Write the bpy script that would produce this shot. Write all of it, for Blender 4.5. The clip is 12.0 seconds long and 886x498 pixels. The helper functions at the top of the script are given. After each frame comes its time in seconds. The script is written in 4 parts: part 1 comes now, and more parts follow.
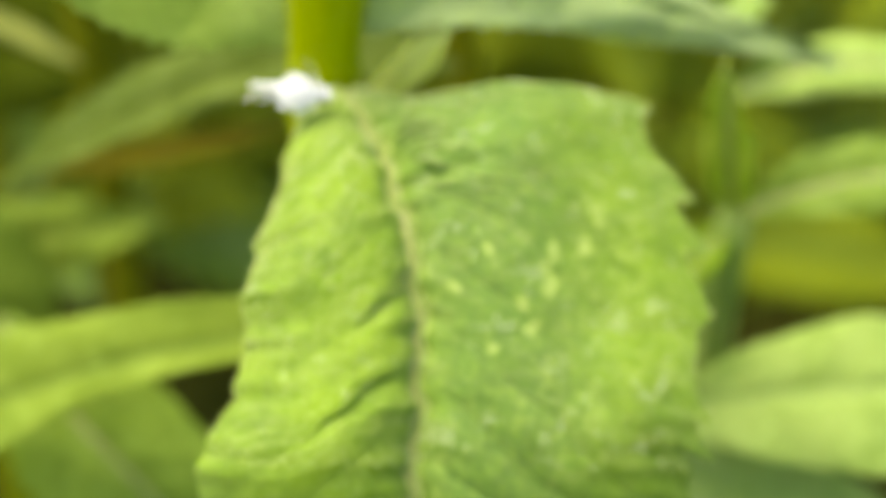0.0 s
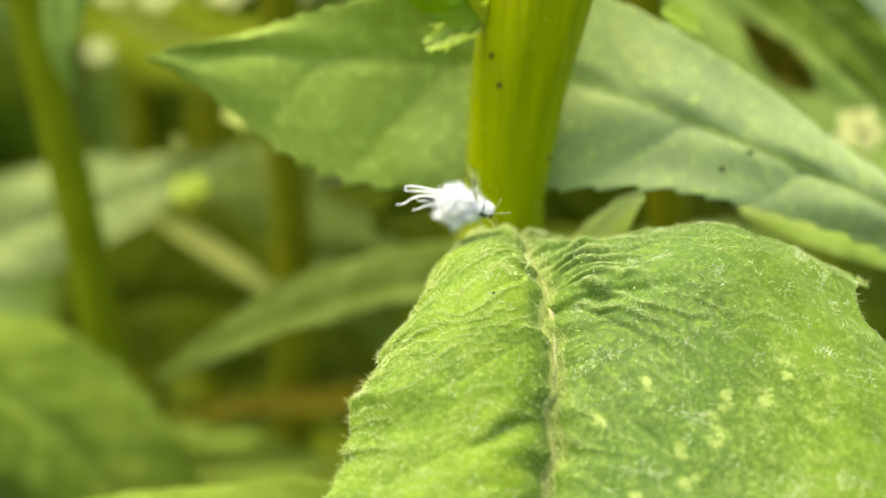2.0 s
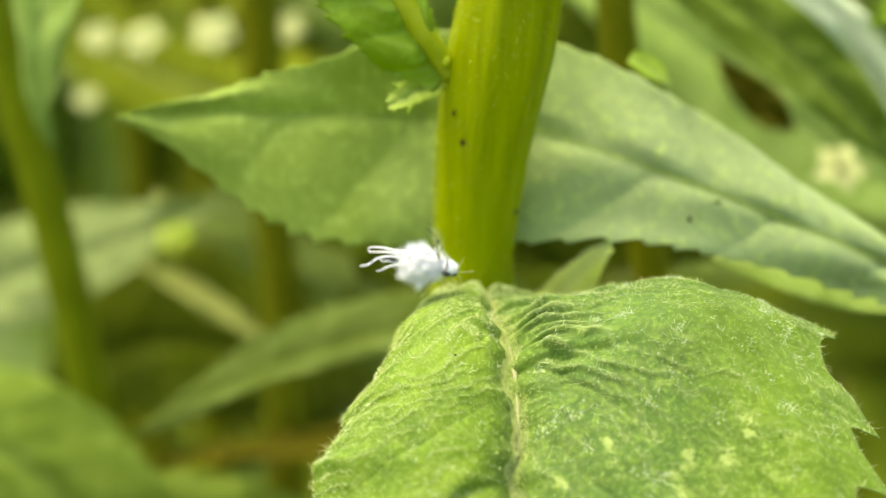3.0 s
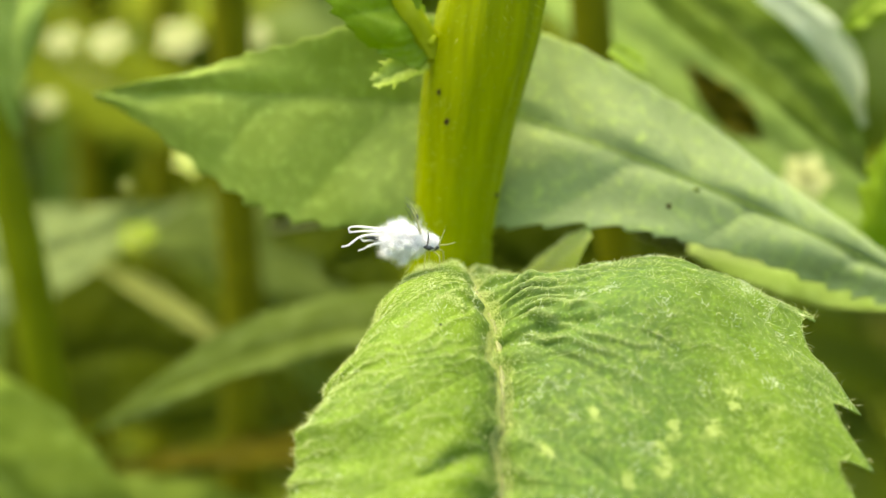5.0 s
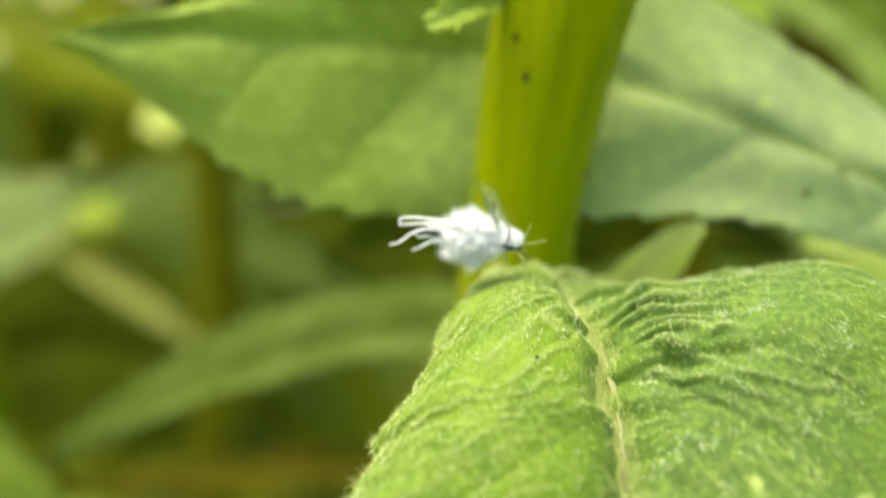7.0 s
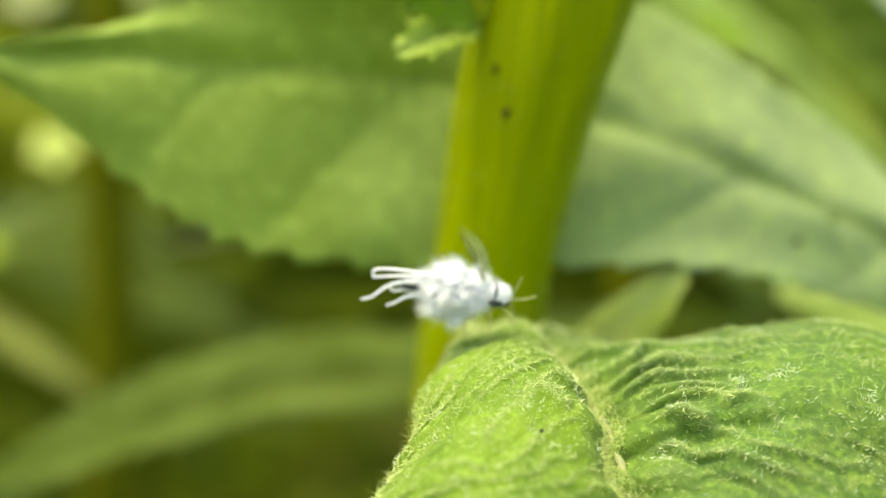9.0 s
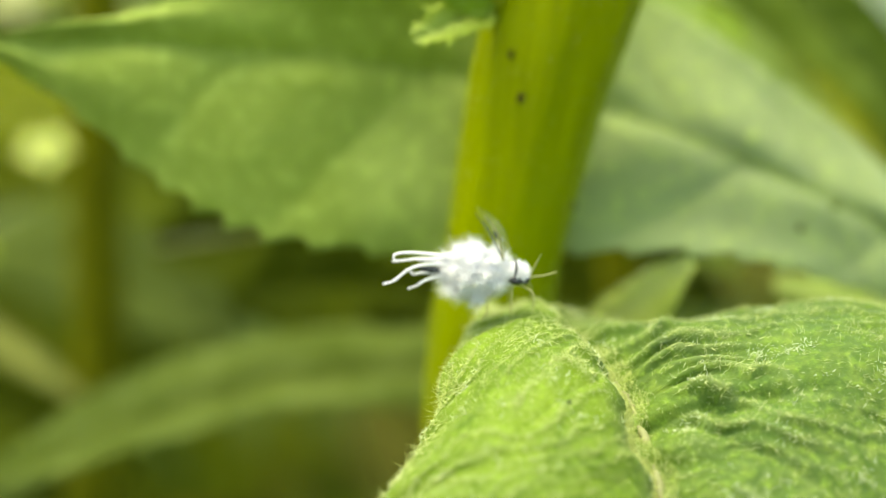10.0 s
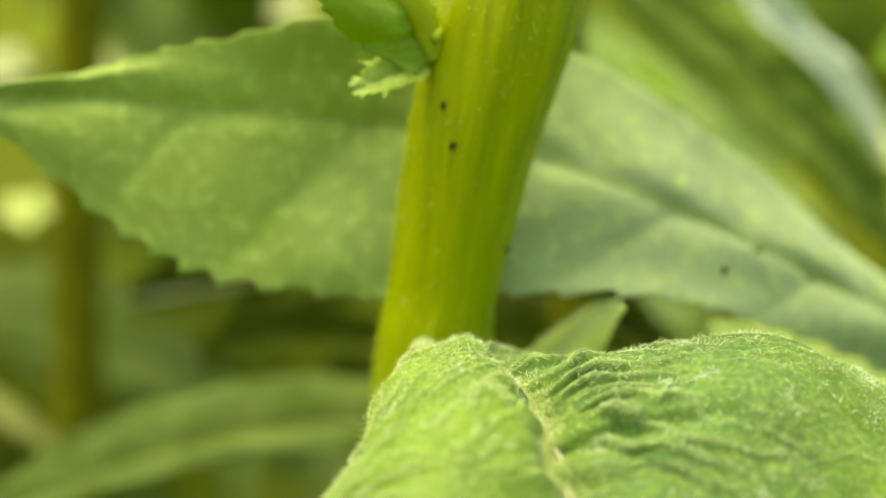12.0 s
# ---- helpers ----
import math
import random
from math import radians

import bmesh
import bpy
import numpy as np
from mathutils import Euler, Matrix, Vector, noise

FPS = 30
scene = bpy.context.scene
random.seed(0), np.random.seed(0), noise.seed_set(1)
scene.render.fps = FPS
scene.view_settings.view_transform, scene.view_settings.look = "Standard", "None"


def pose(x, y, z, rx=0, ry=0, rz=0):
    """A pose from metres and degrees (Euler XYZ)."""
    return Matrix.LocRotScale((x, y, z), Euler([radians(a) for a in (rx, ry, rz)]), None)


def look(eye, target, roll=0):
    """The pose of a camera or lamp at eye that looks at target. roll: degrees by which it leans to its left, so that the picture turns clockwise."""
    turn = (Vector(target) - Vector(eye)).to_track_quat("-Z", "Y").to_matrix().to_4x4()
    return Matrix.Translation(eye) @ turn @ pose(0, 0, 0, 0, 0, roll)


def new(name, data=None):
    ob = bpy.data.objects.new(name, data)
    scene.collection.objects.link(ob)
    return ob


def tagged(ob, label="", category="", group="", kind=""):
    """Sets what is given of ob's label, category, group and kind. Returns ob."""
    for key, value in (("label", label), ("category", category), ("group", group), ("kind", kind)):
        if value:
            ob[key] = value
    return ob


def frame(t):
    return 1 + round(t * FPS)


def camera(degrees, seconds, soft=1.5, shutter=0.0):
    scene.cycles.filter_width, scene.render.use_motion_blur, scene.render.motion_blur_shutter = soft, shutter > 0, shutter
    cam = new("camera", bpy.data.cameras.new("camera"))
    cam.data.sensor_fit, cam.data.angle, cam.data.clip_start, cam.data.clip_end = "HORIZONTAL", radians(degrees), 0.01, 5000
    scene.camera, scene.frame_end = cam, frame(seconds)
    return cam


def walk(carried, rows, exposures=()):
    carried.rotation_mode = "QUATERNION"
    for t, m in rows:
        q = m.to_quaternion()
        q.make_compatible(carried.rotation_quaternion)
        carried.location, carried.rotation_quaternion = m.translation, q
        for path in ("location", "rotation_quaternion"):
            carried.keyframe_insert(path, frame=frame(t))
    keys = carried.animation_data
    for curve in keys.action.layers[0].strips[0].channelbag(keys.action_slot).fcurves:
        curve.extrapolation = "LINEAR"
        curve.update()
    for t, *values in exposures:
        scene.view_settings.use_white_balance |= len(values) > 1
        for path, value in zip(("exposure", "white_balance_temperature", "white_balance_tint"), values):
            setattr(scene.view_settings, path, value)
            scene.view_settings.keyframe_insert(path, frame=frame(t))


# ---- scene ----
PATH = [
    (0, (0.287, -7.049, 4.384), (0.375, -5.461, 3.171), 2.8),
    (0.2, (0.227, -6.799, 4.083), (0.278, -5.156, 2.948), 3),
    (0.5, (0.137, -6.426, 3.633), (0.043, -4.785, 2.494), 3.4),
    (0.7, (0.448, -6.492, 3.545), (0.307, -4.775, 2.51), 3.5),
    (1, (0.913, -6.592, 3.413), (0.653, -4.854, 2.458), 3.7),
    (1.2, (0.865, -6.671, 3.172), (0.609, -4.921, 2.236), 3.7),
    (1.5, (0.795, -6.789, 2.81), (0.494, -4.971, 2.032), 3.8),
    (2, (1.062, -6.901, 2.155), (0.724, -5.035, 1.518), 4.2),
    (2.5, (1.489, -6.82, 2.309), (1.094, -4.959, 1.69), 3.6),
    (2.7, (1.434, -6.779, 2.389), (1.041, -4.919, 1.762), 3),
    (4.5, (0.952, -6.876, 2.159), (0.676, -4.981, 1.58), 4.2),
    (5, (1.118, -6.925, 1.974), (0.825, -5.022, 1.432), 4.6),
    (5.5, (1.08, -6.836, 2.05), (0.789, -4.936, 1.497), 4.4),
    (6, (1.197, -6.869, 2.227), (0.897, -4.977, 1.652), 4.5),
    (6.5, (0.987, -6.924, 2.197), (0.714, -5.033, 1.604), 5.1),
    (6.8, (0.949, -6.756, 2.145), (0.664, -4.872, 1.533), 5),
    (7, (0.322, -5.171, 1.534), (0.114, -3.268, 0.955), 5.9),
    (7.2, (0.251, -4.66, 1.526), (0.024, -2.77, 0.912), 5),
    (8.8, (-0.182, -4.658, 1.347), (-0.195, -2.726, 0.828), 8),
    (9, (-0.179, -4.619, 1.411), (-0.187, -2.69, 0.884), 8),
    (9.5, (-0.32, -4.685, 1.316), (-0.291, -2.75, 0.812), 8.2),
    (10, (-0.386, -4.733, 1.245), (-0.333, -2.792, 0.764), 8.4),
    (10.5, (-0.25, -4.845, 1.179), (-0.211, -2.898, 0.724), 8.6),
    (11, (-0.223, -4.967, 1.186), (-0.185, -3.017, 0.746), 8.7),
    (11.5, (-0.226, -5.062, 1.149), (-0.185, -3.105, 0.737), 8.6),
    (12, (-0.105, -5.076, 1.212), (-0.082, -3.113, 0.831), 8),
]
cam = camera(32.0, 12.0, soft=1.0, shutter=0.12)
CM = 0.01  # the plan below is in centimetres
walk(cam, [(t, look([v * CM for v in eye], [v * CM for v in target], roll)) for t, eye, target, roll in PATH],
     exposures=[(0.0, 1.95, 7700, 4), (1.4, 1.92, 7700, 4), (2.5, 1.86, 7700, 4), (6.7, 1.87, 7700, 4), (7.2, 1.76, 7700, 0), (11.4, 1.78, 7700, 0), (12.0, 1.82, 7700, 2)])
cam.data.dof.use_dof = True
cam.data.dof.aperture_fstop = 24.0

# ---------- light ----------
SUN_UP, SUN_ROUND = 68.0, -84.0  # degrees above the horizon; degrees clockwise from +y
world = bpy.data.worlds.new("sky")
scene.world = world
world.use_nodes = True
wt = world.node_tree
sky = wt.nodes.new("ShaderNodeTexSky")
sky.sky_type = "NISHITA"
sky.sun_disc = False
sky.sun_elevation, sky.sun_rotation = radians(SUN_UP), radians(SUN_ROUND)
sky.dust_density = 3.0
wt.links.new(sky.outputs[0], wt.nodes["Background"].inputs[0])
wt.nodes["Background"].inputs[1].default_value = 0.135
sun = new("sun", bpy.data.lights.new("sun", "SUN"))
sun.data.energy, sun.data.angle, sun.data.color = 1.7, radians(42), (1.0, 0.95, 0.84)
sa, ca = radians(SUN_ROUND), radians(SUN_UP)
sun_way = Vector((math.sin(sa) * math.cos(ca), math.cos(sa) * math.cos(ca), math.sin(ca)))
sun.matrix_world = look(sun_way * 3, (0, 0, 0))


# ---------- materials ----------
def mat_base(name):
    m = bpy.data.materials.new(name)
    m.use_nodes = True
    nt = m.node_tree
    return m, nt, nt.nodes["Principled BSDF"], nt.nodes["Material Output"]


def node(nt, kind, **sets):
    n = nt.nodes.new(kind)
    for k, v in sets.items():
        n.inputs[k].default_value = v
    return n


def noise_fac(nt, scale, detail=3.0, rough=0.55, space="Object"):
    tc = nt.nodes.new("ShaderNodeTexCoord")
    n = node(nt, "ShaderNodeTexNoise", Scale=scale, Detail=detail, Roughness=rough)
    nt.links.new(tc.outputs[space], n.inputs["Vector"])
    return n.outputs["Fac"]


def ramp(nt, fac, lo, hi, a=(0, 0, 0, 1), b=(1, 1, 1, 1)):
    r = nt.nodes.new("ShaderNodeValToRGB")
    r.color_ramp.elements[0].position, r.color_ramp.elements[1].position = lo, hi
    r.color_ramp.elements[0].color, r.color_ramp.elements[1].color = a, b
    nt.links.new(fac, r.inputs[0])
    return r.outputs[0]


def mixc(nt, fac, a, b):
    m = nt.nodes.new("ShaderNodeMix")
    m.data_type = "RGBA"
    for sock, v in ((m.inputs[0], fac), (m.inputs[6], a), (m.inputs[7], b)):
        if isinstance(v, (int, float)):
            sock.default_value = v
        elif isinstance(v, tuple):
            sock.default_value = (*v, 1) if len(v) == 3 else v
        else:
            nt.links.new(v, sock)
    return m.outputs[2]


def attr(nt, name):
    a = nt.nodes.new("ShaderNodeAttribute")
    a.attribute_name = name
    return a.outputs["Fac"]


def leaf_mat(name, dark, light, vein, spot=None, spots=0.0, see_through=0.35, glow=None, rough=0.6, fine=900.0, bump=0.5, sheen=0.0, spec=0.25, patch=(0.55, 0.62), grey_sheen=None, cool_shade=None, mottle=None):
    """A leaf: two greens in patches, paler veins, blotches, fine relief, and light that comes through it."""
    m, nt, bsdf, out = mat_base(name)
    broad = ramp(nt, noise_fac(nt, 260.0, 5.0, 0.6), 0.36, 0.66)
    col = mixc(nt, broad, dark, light)
    # Cooler, darker half by the midrib: downy tone plus shade put into the colour
    if cool_shade:
        col = mixc(nt, attr(nt, "half"), col, mixc(nt, broad, cool_shade, tuple(c * 1.5 for c in cool_shade)))
    # Paler grey base half: downy tone with sky sheen put into the colour
    if grey_sheen:
        col = mixc(nt, attr(nt, "grey_sheen"), col, mixc(nt, broad, tuple(c * 0.8 for c in grey_sheen), grey_sheen))
    grain = noise_fac(nt, fine, 4.0, 0.65)
    col = mixc(nt, ramp(nt, grain, 0.5, 0.75, (0, 0, 0, 1), (0.6, 0.6, 0.6, 1)), col, tuple(min(1, c * 1.7 + 0.03) for c in light))
    info = nt.nodes.new("ShaderNodeObjectInfo")
    hsv = nt.nodes.new("ShaderNodeHueSaturation")
    mr = node(nt, "ShaderNodeMapRange")
    mr.inputs[3].default_value, mr.inputs[4].default_value = 0.82, 1.15
    nt.links.new(info.outputs["Random"], mr.inputs[0])
    nt.links.new(mr.outputs[0], hsv.inputs["Value"])
    nt.links.new(col, hsv.inputs["Color"])
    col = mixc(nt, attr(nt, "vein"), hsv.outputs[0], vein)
    if spot:
        field = noise_fac(nt, 1700.0, 6.0, 0.72)
        where = noise_fac(nt, 330.0, 3.0)
        mul = nt.nodes.new("ShaderNodeMath")
        mul.operation = "MULTIPLY"
        nt.links.new(ramp(nt, field, *patch), mul.inputs[0])
        zone = nt.nodes.new("ShaderNodeMath")
        zone.operation = "MULTIPLY"
        nt.links.new(ramp(nt, where, 0.5, 0.62, (0, 0, 0, 1), (spots, spots, spots, 1)), zone.inputs[0])
        nt.links.new(attr(nt, "blotch"), zone.inputs[1])
        nt.links.new(zone.outputs[0], mul.inputs[1])
        col = mixc(nt, mul.outputs[0], col, spot)
        torn = nt.nodes.new("ShaderNodeMath")
        torn.operation = "MULTIPLY"
        nt.links.new(attr(nt, "pale"), torn.inputs[0])
        nt.links.new(ramp(nt, field, 0.42, 0.58), torn.inputs[1])
        col = mixc(nt, ramp(nt, torn.outputs[0], 0.12, 0.5, (0, 0, 0, 1), (0.75, 0.75, 0.75, 1)), col, spot)
    if mottle:
        fleck_field = ramp(nt, noise_fac(nt, 2300.0, 5.0, 0.7), 0.5, 0.62, (0, 0, 0, 1), (0.5, 0.5, 0.5, 1))
        col = mixc(nt, fleck_field, col, mottle)
    nt.links.new(col, bsdf.inputs["Base Color"])
    bsdf.inputs["Roughness"].default_value = rough
    bsdf.inputs["Specular IOR Level"].default_value = spec
    bsdf.inputs["Sheen Weight"].default_value = sheen
    bp = node(nt, "ShaderNodeBump", Strength=bump, Distance=0.0002)
    nt.links.new(grain, bp.inputs["Height"])
    nt.links.new(bp.outputs[0], bsdf.inputs["Normal"])
    tr = nt.nodes.new("ShaderNodeBsdfTranslucent")
    nt.links.new(mixc(nt, 0.6, col, glow or (0.35, 0.5, 0.03)), tr.inputs[0])
    mx = nt.nodes.new("ShaderNodeMixShader")
    mx.inputs[0].default_value = see_through
    nt.links.new(bsdf.outputs[0], mx.inputs[1])
    nt.links.new(tr.outputs[0], mx.inputs[2])
    nt.links.new(mx.outputs[0], out.inputs[0])
    return m


def plain_mat(name, a, b, scale=300.0, rough=0.5, see_through=0.0, bump=0.3, spec=0.4):
    m, nt, bsdf, out = mat_base(name)
    n = noise_fac(nt, scale, 4.0, 0.6)
    col = mixc(nt, ramp(nt, n, 0.35, 0.7), a, b)
    nt.links.new(col, bsdf.inputs["Base Color"])
    bsdf.inputs["Roughness"].default_value = rough
    bsdf.inputs["Specular IOR Level"].default_value = spec
    bp = node(nt, "ShaderNodeBump", Strength=bump, Distance=0.0002)
    nt.links.new(n, bp.inputs["Height"])
    nt.links.new(bp.outputs[0], bsdf.inputs["Normal"])
    if see_through:
        tr = nt.nodes.new("ShaderNodeBsdfTranslucent")
        nt.links.new(col, tr.inputs[0])
        mx = nt.nodes.new("ShaderNodeMixShader")
        mx.inputs[0].default_value = see_through
        nt.links.new(bsdf.outputs[0], mx.inputs[1])
        nt.links.new(tr.outputs[0], mx.inputs[2])
        nt.links.new(mx.outputs[0], out.inputs[0])
    return m


M_MAIN = leaf_mat("downy_leaf", (0.08, 0.16, 0.004), (0.2, 0.315, 0.014), (0.36, 0.44, 0.17), (0.5, 0.6, 0.16), 0.4, 0.38, glow=(0.42, 0.58, 0.02), fine=3600.0, sheen=0.08, bump=0.55, patch=(0.52, 0.6), cool_shade=(0.054, 0.114, 0.016), mottle=(0.23, 0.33, 0.05))
# Vein colour is darker than the blade: the grooves' shade is painted in
M_BACK = leaf_mat("grey_green_leaf", (0.25, 0.345, 0.045), (0.35, 0.455, 0.08), (0.114, 0.18, 0.05), (0.352, 0.48, 0.16), 0.1, 0.36, fine=1600.0, grey_sheen=(0.385, 0.48, 0.185), spec=0.2, sheen=0.1)
M_MID = leaf_mat("mid_green_leaf", (0.114, 0.19, 0.014), (0.185, 0.28, 0.028), (0.211, 0.3, 0.07), see_through=0.35)
# Three darker copies of the mid green, with shade put into the base colour
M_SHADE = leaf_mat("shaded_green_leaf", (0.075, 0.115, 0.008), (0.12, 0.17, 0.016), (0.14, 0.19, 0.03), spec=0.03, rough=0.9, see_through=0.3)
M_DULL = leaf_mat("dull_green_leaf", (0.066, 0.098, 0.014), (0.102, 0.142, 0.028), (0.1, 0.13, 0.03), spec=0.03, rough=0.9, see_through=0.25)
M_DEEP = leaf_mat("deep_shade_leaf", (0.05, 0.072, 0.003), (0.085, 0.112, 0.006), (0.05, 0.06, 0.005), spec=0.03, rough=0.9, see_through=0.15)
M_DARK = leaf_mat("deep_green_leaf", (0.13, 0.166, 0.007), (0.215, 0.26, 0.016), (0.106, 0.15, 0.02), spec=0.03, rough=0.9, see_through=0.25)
M_YOUNG = leaf_mat("young_downy_leaf", (0.58, 0.66, 0.1), (0.68, 0.75, 0.16), (0.68, 0.75, 0.27), see_through=0.5, spec=0.05, rough=0.9)
M_SILVER = leaf_mat("silvery_leaf", (0.5, 0.57, 0.33), (0.6, 0.66, 0.42), (0.6, 0.66, 0.42), see_through=0.35)
M_LITTER = leaf_mat("dead_leaf", (0.065, 0.058, 0.003), (0.1, 0.09, 0.005), (0.1, 0.088, 0.007), spec=0.03, rough=0.9, see_through=0.2)
M_HAZY = leaf_mat("greyish_leaf", (0.19, 0.245, 0.075), (0.26, 0.32, 0.11), (0.24, 0.3, 0.1), spec=0.05, rough=0.9, see_through=0.3)
M_STRAW = leaf_mat("straw_green_leaf", (0.24, 0.27, 0.06), (0.31, 0.34, 0.09), (0.3, 0.34, 0.1), spec=0.03, rough=0.9)
# Step between the mid green and its shaded copy, dimmed in the colour
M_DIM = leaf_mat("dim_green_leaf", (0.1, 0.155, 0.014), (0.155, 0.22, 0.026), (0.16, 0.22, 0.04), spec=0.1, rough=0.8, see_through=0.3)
M_BRIGHT = leaf_mat("yellow_green_leaf", (0.211, 0.34, 0.01), (0.299, 0.44, 0.025), (0.317, 0.44, 0.08), see_through=0.45)
M_PALE = leaf_mat("pale_leaf", (0.22, 0.33, 0.06), (0.31, 0.42, 0.1), (0.352, 0.45, 0.14), see_through=0.3, spec=0.08, rough=0.8)
M_STEM = plain_mat("green_stem", (0.211, 0.28, 0.002), (0.282, 0.37, 0.006), 260.0, 0.45, 0.25, spec=0.25)
M_STEM2 = plain_mat("olive_stem", (0.115, 0.125, 0.004), (0.165, 0.175, 0.007), 200.0, 0.9, spec=0.05)
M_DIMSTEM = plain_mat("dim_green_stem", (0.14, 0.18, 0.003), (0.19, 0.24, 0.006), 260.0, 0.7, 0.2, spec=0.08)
M_NODE = leaf_mat("bright_node_leaf", (0.36, 0.48, 0.03), (0.46, 0.57, 0.07), (0.46, 0.57, 0.12), see_through=0.45, fine=2500.0)
M_PETIOLE = plain_mat("bright_petiole", (0.42, 0.5, 0.012), (0.5, 0.58, 0.04), 600.0, 0.5, 0.3, spec=0.15)
M_HAIR = plain_mat("pale_hair", (0.56, 0.64, 0.2), (0.7, 0.76, 0.33), 500.0, 0.5, 0.4)
M_FLOSS = plain_mat("whitish_down", (0.7, 0.78, 0.42), (0.8, 0.86, 0.54), 500.0, 0.5, 0.4)
M_RIB = plain_mat("pale_midrib", (0.29, 0.31, 0.12), (0.4, 0.41, 0.2), 700.0, 0.8, 0.2, spec=0.05)
M_SPOT = plain_mat("brown_fleck", (0.05, 0.042, 0.008), (0.085, 0.065, 0.015), 900.0, 0.8, spec=0.05)
M_BLACK = plain_mat("black_fleck", (0.01, 0.012, 0.01), (0.02, 0.02, 0.015), 900.0, 0.5)
M_WAX = plain_mat("white_wax_wool", (0.95, 0.96, 0.96), (0.97, 0.97, 0.97), 1500.0, 0.9, 0.5, 0.1, spec=0.05)
M_BODY = plain_mat("dark_grey_cuticle", (0.02, 0.025, 0.025), (0.05, 0.055, 0.05), 3000.0, 0.35)
M_LEG = plain_mat("straw_limb", (0.4, 0.42, 0.14), (0.5, 0.5, 0.2), 3000.0, 0.4, 0.3)
M_PALEBUD = plain_mat("pale_bud", (0.55, 0.66, 0.12), (0.65, 0.74, 0.2), 500.0, 0.5, 0.3)
M_SOIL = plain_mat("leaf_litter", (0.03, 0.034, 0.004), (0.055, 0.055, 0.008), 60.0, 0.95, spec=0.02)
M_BRIGHT_SPOT = plain_mat("pale_bright_spot", (0.46, 0.51, 0.17), (0.56, 0.6, 0.25), 300.0, 0.6, 0.3)


def wing_mat():
    m, nt, bsdf, out = mat_base("clear_wing")
    clear = nt.nodes.new("ShaderNodeBsdfTransparent")
    clear.inputs[0].default_value = (0.97, 0.98, 0.96, 1)
    bsdf.inputs["Base Color"].default_value = (0.55, 0.6, 0.4, 1)
    bsdf.inputs["Roughness"].default_value = 0.25
    mx = nt.nodes.new("ShaderNodeMixShader")
    nt.links.new(ramp(nt, noise_fac(nt, 2500.0), 0.3, 0.8, (0.02, 0.02, 0.02, 1), (0.07, 0.07, 0.07, 1)), mx.inputs[0])
    nt.links.new(clear.outputs[0], mx.inputs[1])
    nt.links.new(bsdf.outputs[0], mx.inputs[2])
    nt.links.new(mx.outputs[0], out.inputs[0])
    return m


M_WING = wing_mat()


def stem_mat(name, a, b, c):
    """A stem: long streaks and soft mottling."""
    m, nt, bsdf, out = mat_base(name)
    tc = nt.nodes.new("ShaderNodeTexCoord")
    mp = nt.nodes.new("ShaderNodeMapping")
    mp.inputs["Scale"].default_value = (1, 1, 0.07)
    nt.links.new(tc.outputs["Object"], mp.inputs["Vector"])
    streak = node(nt, "ShaderNodeTexNoise", Scale=1700.0, Detail=4.0, Roughness=0.6)
    nt.links.new(mp.outputs[0], streak.inputs["Vector"])
    col = mixc(nt, ramp(nt, streak.outputs["Fac"], 0.36, 0.66), a, b)
    col = mixc(nt, ramp(nt, noise_fac(nt, 420.0, 5.0, 0.65), 0.52, 0.74, (0, 0, 0, 1), (0.6, 0.6, 0.6, 1)), col, c)
    nt.links.new(col, bsdf.inputs["Base Color"])
    bsdf.inputs["Roughness"].default_value = 0.5
    bsdf.inputs["Specular IOR Level"].default_value = 0.12
    bp = node(nt, "ShaderNodeBump", Strength=0.6, Distance=0.0002)
    nt.links.new(streak.outputs["Fac"], bp.inputs["Height"])
    nt.links.new(bp.outputs[0], bsdf.inputs["Normal"])
    tr = nt.nodes.new("ShaderNodeBsdfTranslucent")
    nt.links.new(col, tr.inputs[0])
    mx = nt.nodes.new("ShaderNodeMixShader")
    mx.inputs[0].default_value = 0.2
    nt.links.new(bsdf.outputs[0], mx.inputs[1])
    nt.links.new(tr.outputs[0], mx.inputs[2])
    nt.links.new(mx.outputs[0], out.inputs[0])
    return m


M_STALK = stem_mat("streaked_green_stem", (0.23, 0.29, 0.001), (0.32, 0.38, 0.002), (0.27, 0.35, 0.006))
M_STEMHAIR = plain_mat("stem_hair", (0.33, 0.39, 0.03), (0.4, 0.46, 0.06), 500.0, 0.5, 0.4)

# ---------- building helpers ----------
ORIGIN = {}


def thing(name, base, label, category, group="", kind=""):
    ob = new(name)
    ob.empty_display_size = 0.002
    ob.location = [v * CM for v in base]
    ORIGIN[ob.name] = np.array(base, float)
    return tagged(ob, label, category, group, kind)


def part(name, verts, faces, material, parent=None, label="", attrs=None, smooth=True, at=None):
    """One mesh object from places in centimetres; at: its own origin, if not its parent's."""
    above = ORIGIN[parent.name] if parent else np.zeros(3)
    base = above if at is None else np.array(at, float)
    me = bpy.data.meshes.new(name)
    me.from_pydata(((np.asarray(verts) - base) * CM).tolist(), [], [tuple(int(i) for i in f) for f in faces])
    me.materials.append(material)
    if smooth:
        me.polygons.foreach_set("use_smooth", [True] * len(me.polygons))
    for key, values in (attrs or {}).items():
        me.attributes.new(key, "FLOAT", "POINT").data.foreach_set("value", np.asarray(values, np.float32))
    me.update()
    ob = new(name, me)
    if parent:
        ob.parent = parent
    ob.location = (base - above) * CM
    ORIGIN[ob.name] = base
    return tagged(ob, label) if label else ob


